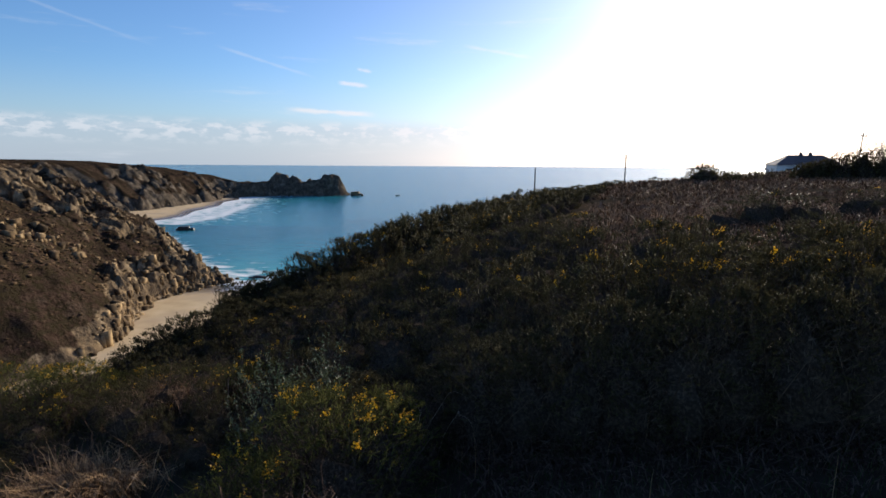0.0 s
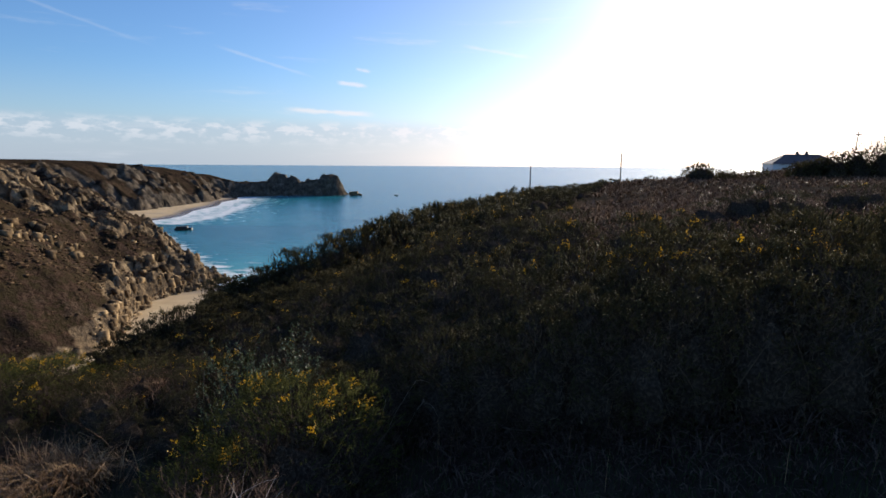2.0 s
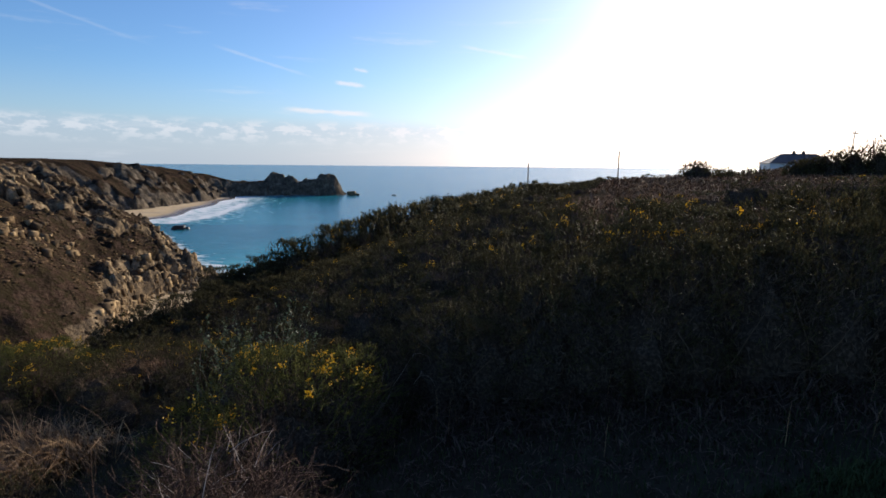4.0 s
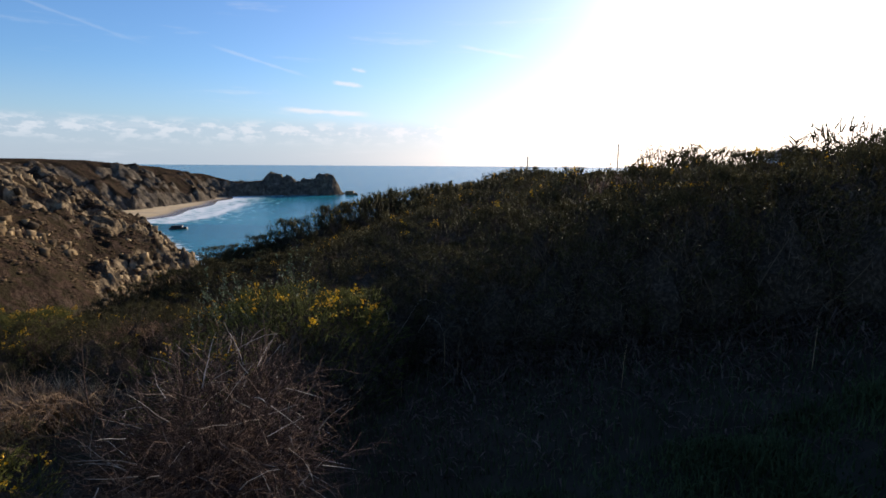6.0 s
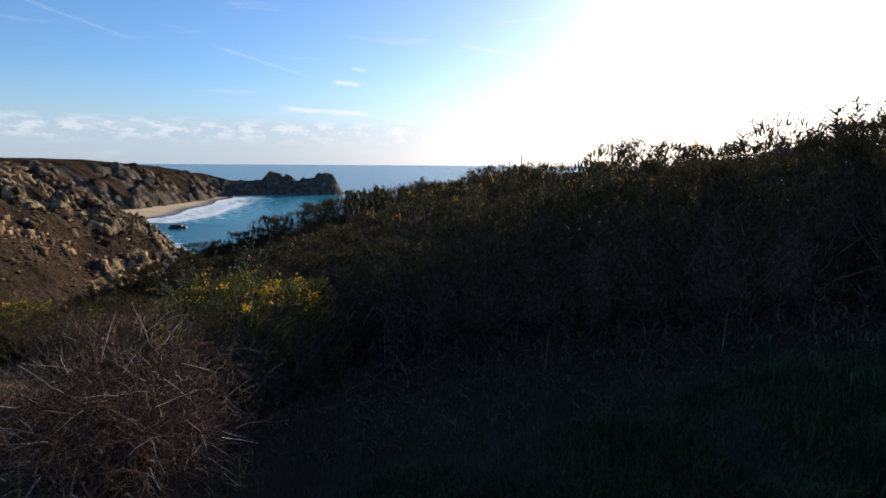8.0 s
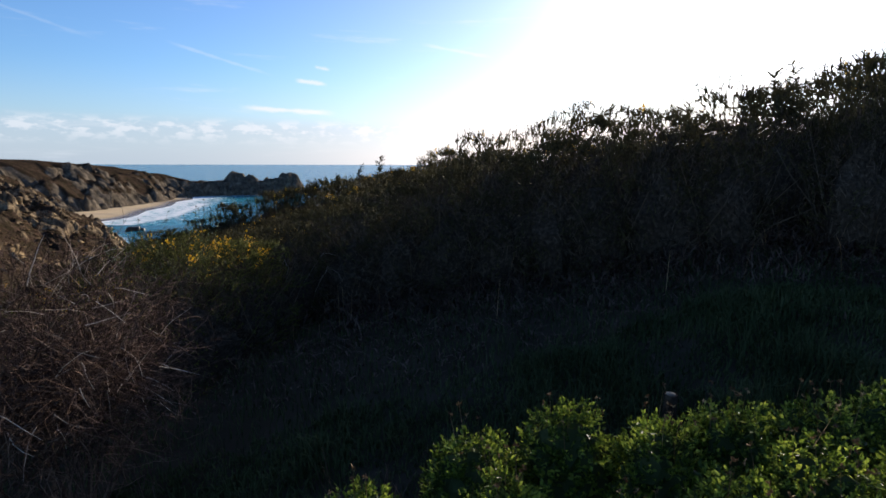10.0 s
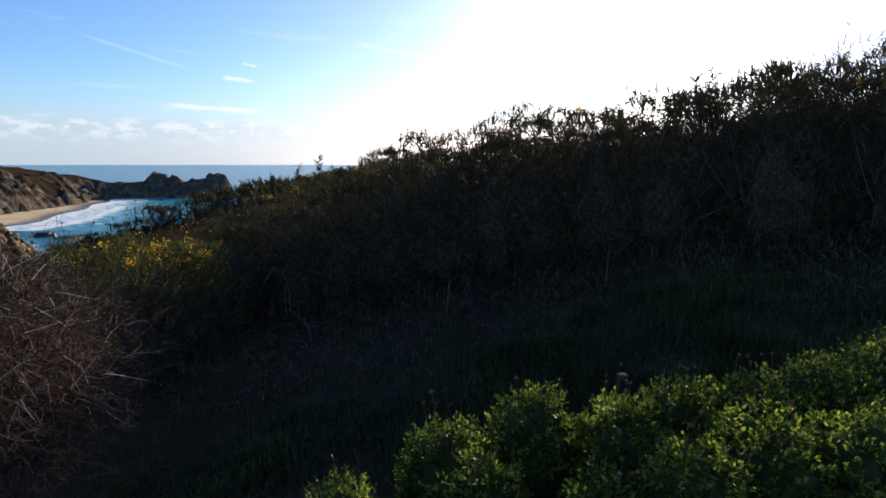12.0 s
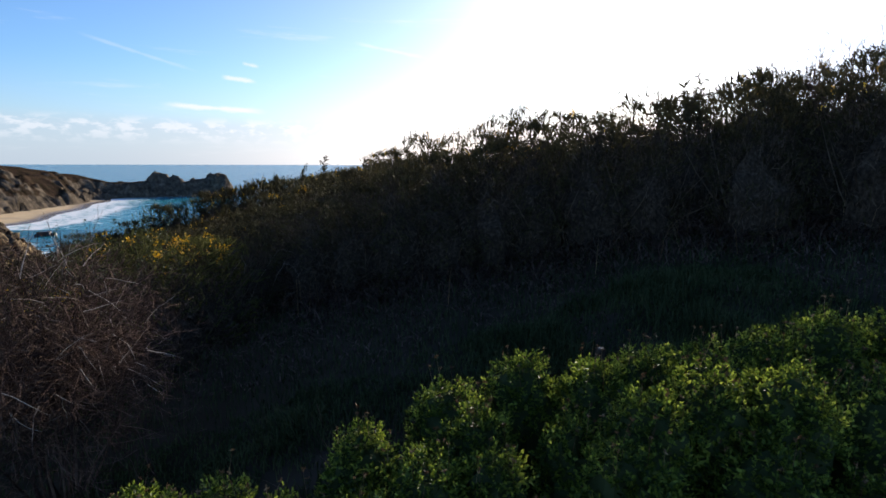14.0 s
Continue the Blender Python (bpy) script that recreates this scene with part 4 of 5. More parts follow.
    while len(low) < 46 and tries < 4000:
        tries += 1
        x, y = rng.uniform(-9.5, -3.6), rng.uniform(4.6, 9.6)
        if (x + 6.4) ** 2 + (y - 5.8) ** 2 < 1.1 or (x + 7.1) ** 2 + (y - 7.0) ** 2 < 0.5 or (x + 5.3) ** 2 + (y - 5.5) ** 2 < 0.8 or any((x - a) ** 2 + (y - b) ** 2 < 0.5 for a, b in low):
            continue
        low.append((x, y))
        put(near[int(rng.integers(4))], x, y, rng.uniform(0.6, 0.85), rng.uniform(0.42, 0.8) if y > 7.2 else rng.uniform(0.34, 0.6))
    # the brow above the beach
    brow = []
    rim = np.array(RIM + CREST[:1])
    tries = 0
    while len(brow) < 80 and tries < 6000:
        tries += 1
        y = rng.uniform(8.5, 25)
        x = float(edge_x(np.array(y))) + rng.uniform(-1.5, 2.2)
        if 10.6 < y < 17.5 and x < float(np.interp(y, rim[:, 1], rim[:, 0])) + 0.1:
            continue
        if any((x - a) ** 2 + (y - b) ** 2 < 0.55 for a, b in brow):
            continue
        brow.append((x, y))
        src = dense[int(rng.integers(2))] if y > 10.5 else mid[int(rng.integers(3))]
        put(src, x, y, rng.uniform(0.75, 1.1), (float(np.interp(y, [11, 15], [-0.15, 0.2])) + float(hollow(np.array(x), np.array(y))) + rng.uniform(0.3, 0.6) * float(np.interp(y, [9, 13, 15, 18, 21], [0.95, 0.9, 0.85, 0.85, 0.9]))) / TOPS[src.name])
    # the crest of the brow against the sea
    ridge = np.array(RIM + CREST)
    run = np.concatenate([[0], np.cumsum(np.hypot(*np.diff(ridge[:, :2], axis=0).T))])
    away = []
    for t in np.arange(0, run[-1], 0.46):
        x, y, top = (float(np.interp(t, run, ridge[:, k])) for k in range(3))
        wander = 0.12 if y < 16 else 0.25
        x, y = x + rng.normal() * wander, y + rng.normal() * wander
        top += rng.normal() * 0.4 * wander
        if y > 22:
            away.append((x, y, top))
            continue
        src = dense[int(rng.integers(2))]
        put(src, x, y, rng.uniform(0.85, 1.15), (top - ground_at(x, y)) / TOPS[src.name])
    # farther off the scrub closes to one thicket
    shapes = [gorse_parts(210 + k, 0.9, 1.6, 150, 3, 0.09, 0.024, 0.022, (0.12, 0.26), 0.02, 1.0) for k in range(4)]
    # hulls for the shaded insides; the thicket's branchwork gets the same dark colour
    cores = []
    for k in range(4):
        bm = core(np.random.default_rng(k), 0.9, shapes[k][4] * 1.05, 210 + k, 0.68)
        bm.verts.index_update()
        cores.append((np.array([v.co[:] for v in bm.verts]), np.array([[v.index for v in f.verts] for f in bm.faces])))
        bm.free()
    far, green, brown, gold = [], [], [], []
    tries = 0
    while len(far) < 400 and tries < 16000:
        tries += 1
        y = 15.5 + 62 * rng.random() ** 1.3
        e = float(edge_x(np.array(y)))
        x = e + rng.uniform(1.7 if y < 23 else -2.0, 6.5 + 0.01 * y)
        if any((x - a) ** 2 + (y - b) ** 2 < 0.8 for a, b in far):
            continue
        far.append((x, y))
        k = int(rng.integers(4))
        s = rng.uniform(0.9, 1.5)
        m = np.array(placed(x, y, ground_at(x, y) - 0.1, rng.uniform(0, 6.28), s, rng.uniform(0.75, 1.1) * float(np.interp(y, [15, 18, 24, 32, 45], [0.85, 1.0, 1.38, 1.35, 0.8]))))
        for store, shape in ((green, shapes[k][0]), (brown, cores[k]), (brown, shapes[k][1]), (gold, shapes[k][2])):
            if store is gold and rng.random() > 0.4:
                continue
            v = np.asarray(shape[0]).reshape(-1, 3)
            store.append((v @ m[:3, :3].T + m[:3, 3], shape[1]))
    for x, y, top in away:
        k = int(rng.integers(4))
        m = np.array(placed(x, y, ground_at(x, y) - 0.1, rng.uniform(0, 6.28), rng.uniform(0.85, 1.15), (top - ground_at(x, y)) / (shapes[k][4] * 1.08)))
        for store, shape in ((green, shapes[k][0]), (brown, cores[k]), (brown, shapes[k][1])):
            store.append((np.asarray(shape[0]).reshape(-1, 3) @ m[:3, :3].T + m[:3, 3], shape[1]))
    for x, y in ((14.5, 31.0), (15.6, 32.0), (16.6, 31.2), (15.2, 33.2), (17.6, 33.0), (21.0, 38.0), (22.5, 39.5)):
        m = np.array(placed(x, y, ground_at(x, y) - 0.2, rng.uniform(0, 6.28), rng.uniform(0.9, 1.3), 0.5))
        for store, shape in ((green, shapes[1][0]), (brown, cores[1])):
            store.append((np.asarray(shape[0]).reshape(-1, 3) @ m[:3, :3].T + m[:3, 3], shape[1]))
    root = thing("gorse_thicket", "continuous dark gorse thicket along the cliff edge", "bushes", kind="stuff")
    for name, store, mat in (("foliage", green, GORSE), ("bush_core", brown, SHADE_BROWN), ("blossom", gold, PETAL)):
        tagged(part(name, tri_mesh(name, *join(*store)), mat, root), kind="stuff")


scatter_gorse()


def flowering_gorse():
    rng = np.random.default_rng(3)
    rows = ((-2.05, 4.45, 1.15, 1.92, 301), (-2.95, 4.0, 0.8, 1.55, 302), (-1.45, 5.0, 0.7, 1.62, 303), (-2.75, 5.2, 0.9, 1.85, 304), (-3.5, 2.1, 0.55, 1.75, 305), (-9.3, 8.8, 1.5, 1.3, 306),
            (-7.6, 9.9, 1.3, 1.0, 307), (-5.3, 9.2, 1.2, 1.0, 308),
            (-10.8, 9.0, 1.3, 1.7, 309), (-10.0, 10.2, 1.2, 1.5, 310), (-8.4, 10.4, 1.0, 1.1, 311))
    for x, y, r, h, seed in rows:
        b = gorse_bush(seed, r, h * 1.15, int((3600 if seed == 305 else 1700) * r * r**0.5), 9, 0.03, 0.1 if seed == 305 else 0.022, 0.7, green=GORSE_FRESH)
        b.location = (x, y, ground_at(x, y) - 0.1)
        tagged(b, "gorse bush in yellow flower among dry stems", "bush", "flowering gorse")


flowering_gorse()


def dead_bush():
    """A ball of bare twigs that spring from a short clump of stems and arch out on all sides."""
    rng = np.random.default_rng(8)
    b = thing("dead_bush", "leafless grey-brown domed bush of tangled twigs", "bush")
    R, up = 0.8, 1.16
    n = 16
    a = rng.uniform(0, 6.283, n)
    base = np.stack([np.cos(a) * 0.12, np.sin(a) * 0.12, np.zeros(n)], 1)
    _, stems = twigs(base, np.stack([np.cos(a) * 0.25, np.sin(a) * 0.25, np.ones(n)], 1), rng.uniform(0.9, 1.2, n), np.full(n, 0.012), 6, 0.12, rng)
    tagged(part("branchwork", tri_mesh("branchwork", *stems), TWIG, b), kind="stuff")

    def ball(k, lo=-0.55):
        c, az = rng.uniform(lo, 1.0, k), rng.uniform(0, 6.283, k)
        flat = np.sqrt(1 - c * c)
        return np.stack([np.cos(az) * flat, np.sin(az) * flat, c], 1)

    out = ball(240)
    start = np.array([0, 0, up - 0.25]) + rng.normal(size=out.shape) * np.array([0.14, 0.14, 0.2])
    paths, mesh = twigs(start, out + np.array([0, 0, 0.35]), R * rng.uniform(0.8, 1.08, len(out)), rng.uniform(0.0035, 0.0055, len(out)), 7, 0.1, rng, 0.05)
    pieces, cur = [mesh], paths
    for many, long, rad in ((7, (0.2, 0.5), 0.0028), (2, (0.1, 0.26), 0.0022)):
        m, k = cur.shape[:2]
        i = np.repeat(np.arange(m), many)
        j = rng.integers(max(1, k // 3), k - 1, len(i))
        p = cur[i, j]
        d = unit(unit(cur[i, j + 1] - cur[i, j]) * 0.75 + rng.normal(size=p.shape) * 0.6)
        cur, mesh = twigs(p, d, rng.uniform(*long, len(i)), np.full(len(i), rad), 4, 0.2, rng, 0.05)
        pieces.append(mesh)
    out = ball(1500)
    p = np.array([0, 0, up]) + out * R * rng.uniform(0.55, 0.97, (len(out), 1))
    _, mesh = twigs(p, out * 0.5 + rng.normal(size=p.shape) * 0.6, rng.uniform(0.1, 0.3, len(p)), np.full(len(p), 0.0026), 3, 0.25, rng, 0.04)
    pieces.append(mesh)
    tagged(part("twig_tangle", tri_mesh("twig_tangle", *join(*pieces)), TWIG, b), kind="stuff")
    out = ball(230)
    p = np.array([0, 0, up]) + out * R * rng.uniform(0.6, 0.9, (len(out), 1))
    _, mesh = twigs(p, out * 0.7 + rng.normal(size=p.shape) * 0.45, rng.uniform(0.1, 0.34, len(p)), rng.uniform(0.002, 0.0042, len(p)), 4, 0.12, rng, 0.05)
    tagged(part("bleached_twig", tri_mesh("bleached_twig", *mesh), PALE_TWIG, b, "straight bleached twigs"), kind="stuff")
    x, y = -1.7, 1.95
    b.location = (x, y, ground_at(x, y) - 0.05)


dead_bush()


def leafy_mounds():
    rng = np.random.default_rng(21)
    rows = ((0.45, 0.43, 0.22, 66.83), (0.88, 0.70, 0.26, 66.90), (0.97, 0.40, 0.22, 66.90), (1.27, 0.70, 0.27, 67.00), (1.56, 0.50, 0.24, 67.04), (1.82, 0.56, 0.24, 67.08),
            (2.13, 0.54, 0.26, 67.10), (2.46, 0.58, 0.30, 67.13), (2.85, 0.62, 0.34, 67.2), (1.62, 0.10, 0.24, 67.07), (1.90, 0.17, 0.25, 67.13), (2.22, 0.12, 0.3, 67.14), (1.34, 0.22, 0.2, 66.92),
            (1.46, -0.06, 0.24, 66.95), (0.72, 0.14, 0.26, 66.83), (0.98, 0.14, 0.22, 66.84), (1.98, -0.12, 0.28, 66.95), (1.15, -0.12, 0.26, 66.72), (1.7, -0.36, 0.3, 66.74), (2.35, -0.3, 0.34, 66.84),
            (2.68, 0.14, 0.34, 67.08), (3.2, 0.4, 0.4, 67.26), (0.42, 0.05, 0.27, 66.72), (0.85, -0.2, 0.28, 66.7), (-0.12, 0.28, 0.24, 66.66), (-0.42, 0.3, 0.28, 66.68), (0.12, 0.2, 0.22, 66.66), (3.1, -0.1, 0.4, 66.95), (1.3, -0.5, 0.28, 66.6))
    for k, (x, y, r, top) in enumerate(rows):
        h, r = 0.31, r * 0.88
        m = thing("leafy_shrub", "low mound of fresh green oval leaves beside the path", "shrub", "green mounds")
        heads = int(2250 * r)
        c, out = dome_points(heads, rng, r, h, 400 + k, 0.12)
        way = unit(out * 0.7 + np.array([0, 0, 0.55]) + rng.normal(size=c.shape) * 0.25)
        i = np.repeat(np.arange(heads), 7)
        n = len(i)
        side = across(way[i], rng)
        lift = rng.uniform(-0.1, 1.0, (n, 1))
        p = c[i] + way[i] * (lift - 0.6) * 0.05
        d = unit(side * (0.95 - 0.5 * lift) + way[i] * (0.4 + 0.9 * lift))
        up = unit(way[i] + rng.normal(size=p.shape) * 0.3)
        size = rng.uniform(0.015, 0.028, n) * (1.15 - 0.35 * lift[:, 0])
        foot = top - float(np.percentile(p[:, 2], 99.7)) - 0.012
        tagged(part("foliage", tri_mesh("foliage", *leaves(p, d, up, size, size * rng.uniform(0.42, 0.6, n))), LEAF, m), kind="stuff")
        drop = foot - ground_at(x, y) + 0.06
        # solid hull in grass green, stands for the shaded inside of the mound
        bm = bmesh.new()
        bmesh.ops.create_icosphere(bm, subdivisions=3, radius=1)
        for v in bm.verts:
            o = np.array(v.co[:])
            if o[2] > -0.1:
                v.co = Vector(o * float(lumps(o, 400 + k)) * 0.8 * np.array([r, r, h]))
            else:
                v.co = (o[0] * r * 0.7, o[1] * r * 0.7, -drop * min(1, (-o[2] - 0.1) * 2))
        part("bush_core", bm, GRASS, m, "solid green core in place of the shaded inner leaves")
        q = int(rng.integers(6, 14))
        i = rng.choice(np.argsort(-p[:, 2])[: n // 3], q)
        base = p[i] * np.array([0.9, 0.9, 0.9])
        paths, mesh = twigs(base, np.tile([0, 0, 1.0], (q, 1)) + rng.normal(size=(q, 3)) * 0.1, rng.uniform(0.09, 0.17, q), np.full(q, 0.0016), 4, 0.06, rng)
        hv, hf = leaves(np.repeat(paths[:, -1], 5, 0), unit(rng.normal(size=(q * 5, 3)) + np.array([0, 0, 0.6])), across(np.tile([0, 0, 1.0], (q * 5, 1)), rng), np.full(q * 5, 0.014), np.full(q * 5, 0.007))
        tagged(part("seed_stalk", tri_mesh("seed_stalk", *join(mesh, (hv, hf))), DRY_STRAW, m, "dry upright seed stalks"), kind="stuff")
        m.location = (x, y, foot)
    # a tuft of dead stems at the end of the mounds
    t = thing("dead_shrub", "small dead shrub of reddish brown twigs among green leaves", "shrub", at=(0.62, 0.72, ground_at(0.62, 0.72) - 0.03))
    p = rng.normal(size=(150, 3)) * np.array([0.07, 0.05, 0.0])
    _, mesh = twigs(p, np.tile([0, 0, 1.0], (150, 1)) + p * 4 + rng.normal(size=p.shape) * 0.2, rng.uniform(0.45, 0.78, 150), np.full(150, 0.003), 7, 0.2, rng, 0.02)
    tagged(part("branchwork", tri_mesh("branchwork", *mesh), TWIG, t), kind="stuff")


leafy_mounds()


def blades(name, pts, length, width, mat, label, category, rng, lean=0.5, droop=0.35):
    """Bent blades from points of the ground, as one object."""
    n = len(pts)
    a = rng.uniform(0, 6.283, n)
    side = np.stack([np.cos(a), np.sin(a), 0 * a], 1)
    out = np.stack([-np.sin(a), np.cos(a), 0 * a], 1) * rng.uniform(0.1, 1.0, (n, 1)) * lean
    up = np.array([0, 0, 1.0])
    l, w = length[:, None], width[:, None]
    mid = pts + (up * 0.6 + out * 0.5) * l
    tip = pts + (up * (1 - droop * rng.random((n, 1))) + out * 1.25) * l
    v = np.stack([pts - side * w, pts + side * w, mid + side * w * 0.8, mid - side * w * 0.8, tip], 1)
    base = np.arange(n)[:, None] * 5
    f = np.concatenate([base + np.array([q]) for q in ([0, 1, 2], [0, 2, 3], [3, 2, 4])])
    ob = part(name, tri_mesh(name, v, f), mat)
    return tagged(ob, label, category, kind="stuff")


def on_ground(x, y, sink=0.0):
    return np.stack([x, y, ground_height(x, y) - sink], 1)


def ground_cover():
    rng = np.random.default_rng(31)
    # low grass of the path
    n = 42000
    x, y = rng.uniform(-3.5, 6.5, n), rng.uniform(-2.5, 5.6, n)
    blades("grass", on_ground(x, y), rng.uniform(0.04, 0.13, n), rng.uniform(0.0025, 0.005, n), GRASS, "short dark green grass on the path", "grass", rng)
    # dark leafy herbs along the shaded side of the path
    n = 26000
    x, y = rng.uniform(-1.6, 4.2, n), rng.uniform(0.7, 3.2, n)
    hump = fbm(x / 0.5, y / 0.5, 3, 33)
    keep = (hump > 0.18) & (y > 1.0 - 0.2 * x) & (y < 2.6 + 0.2 * x)
    x, y, hump = x[keep], y[keep], hump[keep]
    blades("grass", on_ground(x, y), 0.04 + 0.45 * np.maximum(hump - 0.33, 0) * rng.uniform(0.5, 1.0, len(x)), rng.uniform(0.003, 0.006, len(x)), GRASS, "dark green tussocks and herbs beside the shaded path", "grass", rng, 0.9, 0.6)
    # dead bracken and dry stems that close the foot of the gorse bank
    n = 15000
    x = rng.uniform(-1.6, 7.5, n)
    front = np.interp(x, [-3.4, -0.8, 0.5, 3.0, 4.2, 6.5, 11], [6.4, 5.6, 5.3, 4.9, 4.4, 3.4, 2.6])
    y = front + 0.4 - 2.9 * rng.random(n) ** 1.2
    keep = fbm(x / 0.7, y / 0.7, 3, 15) > 0.28
    x, y, front = x[keep], y[keep], front[keep]
    rise = 1 - np.clip((front - y) / 2.2, 0, 1)
    tall = (0.1 + 0.3 * rise**2) * rng.uniform(0.4, 1.0, len(x))
    # twig brown instead of straw: the bank's shade is put into the colour
    blades("dead_bracken", on_ground(x, y, 0.03), tall, rng.uniform(0.004, 0.01, len(x)), TWIG, "matted dead bracken at the foot of the gorse bank, coloured dark for shade", "bracken", rng, 2.2, 1.0)
    n = 80
    x = rng.uniform(-1.4, 6.5, n)
    y = np.interp(x, [-3.4, -0.8, 0.5, 3.0, 4.2, 6.5], [6.4, 5.6, 5.3, 4.9, 4.4, 3.4]) + 0.3 - 1.6 * rng.random(n)
    blades("dead_bracken", on_ground(x, y, 0.03), rng.uniform(0.3, 0.8, n), rng.uniform(0.002, 0.003, n), DRY_STRAW, "single pale dry stalks before the gorse bank", "bracken", rng, 0.45, 0.3)
    # dead bracken over the field: a russet litter with bleached flecks
    for n, mat, long, thin, label in ((44000, STRAW, (0.2, 0.5), 1.4, "russet litter of dead bracken over the hilltop field"), (15000, DRY_STRAW, (0.14, 0.34), 0.7, "bleached bracken stalks scattered over the russet field")):
        u = rng.random(n)
        y = 11.2 + 95 * u**1.9
        x = rng.uniform(0, 1, n) * (22 + 0.75 * (y - 11)) + 0.6 + 0.27 * (y - 11)
        keep = fbm(x / 3, y / 3, 2, 12) > (0.28 if mat is STRAW else 0.4)
        x, y = x[keep], y[keep]
        k = len(x)
        far = 0.6 + np.maximum(y - 16, 0) / 30
        blades("dead_bracken", on_ground(x, y, 0.05), rng.uniform(*long, k) * (1 + 0.2 * far), rng.uniform(0.01, 0.02, k) * far * thin, mat, label, "bracken", rng, 2.6, 1.0)
    # dry fronds and grass below on the seaward side
    n = 22000
    x, y = rng.uniform(-11, -3.4, n), rng.uniform(3.5, 10.5, n)
    keep = (fbm(x / 1.3, y / 1.3, 2, 14) + 0.5 * np.exp(-((x + 7.1) ** 2 + (y - 7.0) ** 2) / 0.6) > 0.79) & (x > edge_x(y) - 1)
    x, y = x[keep], y[keep]
    k = len(x)
    blades("dead_bracken", on_ground(x, y, 0.03), rng.uniform(0.3, 0.7, k), rng.uniform(0.005, 0.012, k), DRY_STRAW, "flattened straw-coloured dead bracken and grass", "bracken", rng, 2.4, 1.0)
    n = 2300
    x, y = -6.4 + rng.normal(size=n) * 0.45, 5.85 + rng.normal(size=n) * 0.25
    blades("dead_grass_tussock", on_ground(x, y, 0.02), rng.uniform(0.3, 0.75, n), rng.uniform(0.003, 0.009, n), DRY_STRAW, "collapsed tussock of straw-coloured dead grass on the slope", "grass", rng, 1.5, 0.9)
    n = 2400
    x, y = -6.3 + rng.normal(size=n) * 0.65, 9.3 + rng.normal(size=n) * 0.5
    blades("dead_bracken", on_ground(x, y, 0.02), rng.uniform(0.35, 0.95, n), rng.uniform(0.004, 0.011, n), STRAW, "brown dead bracken fronds beside the pale shrub", "bracken", rng, 1.3, 0.9)
    n = 3000
    x, y = rng.uniform(-14, -2.6, n), rng.uniform(0.5, 15, n)
    keep = (x > edge_x(y) - 1) & (y < 11)
    x, y = x[keep], y[keep]
    blades("grass", on_ground(x, y), rng.uniform(0.15, 0.5, len(x)), rng.uniform(0.003, 0.007, len(x)), GRASS, "rough dark grass and heather on the slope", "grass", rng)


ground_cover()


# ---------------------------------------------------------------- the hilltop
def box(bm, x0, y0, z0, x1, y1, z1):
    m = Matrix.Translation(((x0 + x1) / 2, (y0 + y1) / 2, (z0 + z1) / 2)) @ Matrix.Diagonal((x1 - x0, y1 - y0, z1 - z0, 1))
    bmesh.ops.create_cube(bm, size=1, matrix=m)
    return bm


def one_box(*c):
    return box(bmesh.new(), *c)


def cottage():
    h = thing("cottage", "white rendered cottage with a dark hipped slate roof", "house", at=(59.4, 112, 66.0))
    w, d, e = 11.2, 7.5, 2.9
    bm = bmesh.new()
    box(bm, 0, 0, -1, w, 0.35, e)
    box(bm, 0, d - 0.35, -1, w, d, e)
    box(bm, 0, 0.35, -1, 0.35, d - 0.35, e)
    box(bm, w - 0.35, 0.35, -1, w, d - 0.35, e)
    part("wall", bm, RENDER, h)
    bm = bmesh.new()
    o = 0.35
    ring = [bm.verts.new(c) for c in ((-o, -o, e), (w + o, -o, e), (w + o, d + o, e), (-o, d + o, e))]
    ridge = [bm.verts.new(c) for c in ((2.9, d / 2, e + 1.95), (w - 2.0, d / 2, e + 1.95))]
    bm.faces.new((ring[0], ring[1], ridge[1], ridge[0]))
    bm.faces.new((ring[2], ring[3], ridge[0], ridge[1]))
    bm.faces.new((ring[3], ring[0], ridge[0]))
    bm.faces.new((ring[1], ring[2], ridge[1]))
    bm.faces.new(ring[::-1])
    part("roof", bm, SLATE, h)
    for cx in (4.9, 6.6):
        c = part("chimney", one_box(cx, d / 2 - 0.35, e + 1.2, cx + 0.5, d / 2 + 0.25, e + 2.3), SLATE, h, "short dark chimney")
        for k in range(2):
            part("chimney_pot", one_box(cx + 0.04 + 0.24 * k, d / 2 - 0.09, e + 2.3, cx + 0.22 + 0.24 * k, d / 2 + 0.09, e + 2.55), SLATE, c)
    for wx in (1.6, 5.0, 8.6):
        win = part("window", one_box(wx, -0.05, 1.0, wx + 1.1, 0.0, 2.2), WOOD, h, "dark framed window")
        part("pane", one_box(wx + 0.08, -0.07, 1.08, wx + 1.02, -0.052, 2.12), GLASS, win)
    h.rotation_euler = (0, 0, radians(-12))


cottage()


def pole(x, y, height, arm, lean=0.0):
    p = thing("utility_pole", "tall weathered wooden utility pole", "pole", "poles along the cliff top", at=(x, y, ground_at(x, y) - 0.3))
    bm = bmesh.new()
    bmesh.ops.create_cone(bm, cap_ends=True, segments=12, radius1=0.09, radius2=0.07, depth=height, matrix=Matrix.Translation((0, 0, height / 2)))
    part("shaft", bm, WOOD, p)
    if arm:
        part("crossarm", one_box(-0.4, -0.16, height - 0.55, 0.4, -0.06, height - 0.42), WOOD, p)
        for k in (-0.33, 0.33):
            bm = bmesh.new()
            bmesh.ops.create_cone(bm, cap_ends=True, segments=10, radius1=0.05, radius2=0.035, depth=0.16, matrix=Matrix.Translation((k, -0.11, height - 0.34)))
            part("insulator", bm, GLASS, p)
    p.rotation_euler = (0, lean, 0)


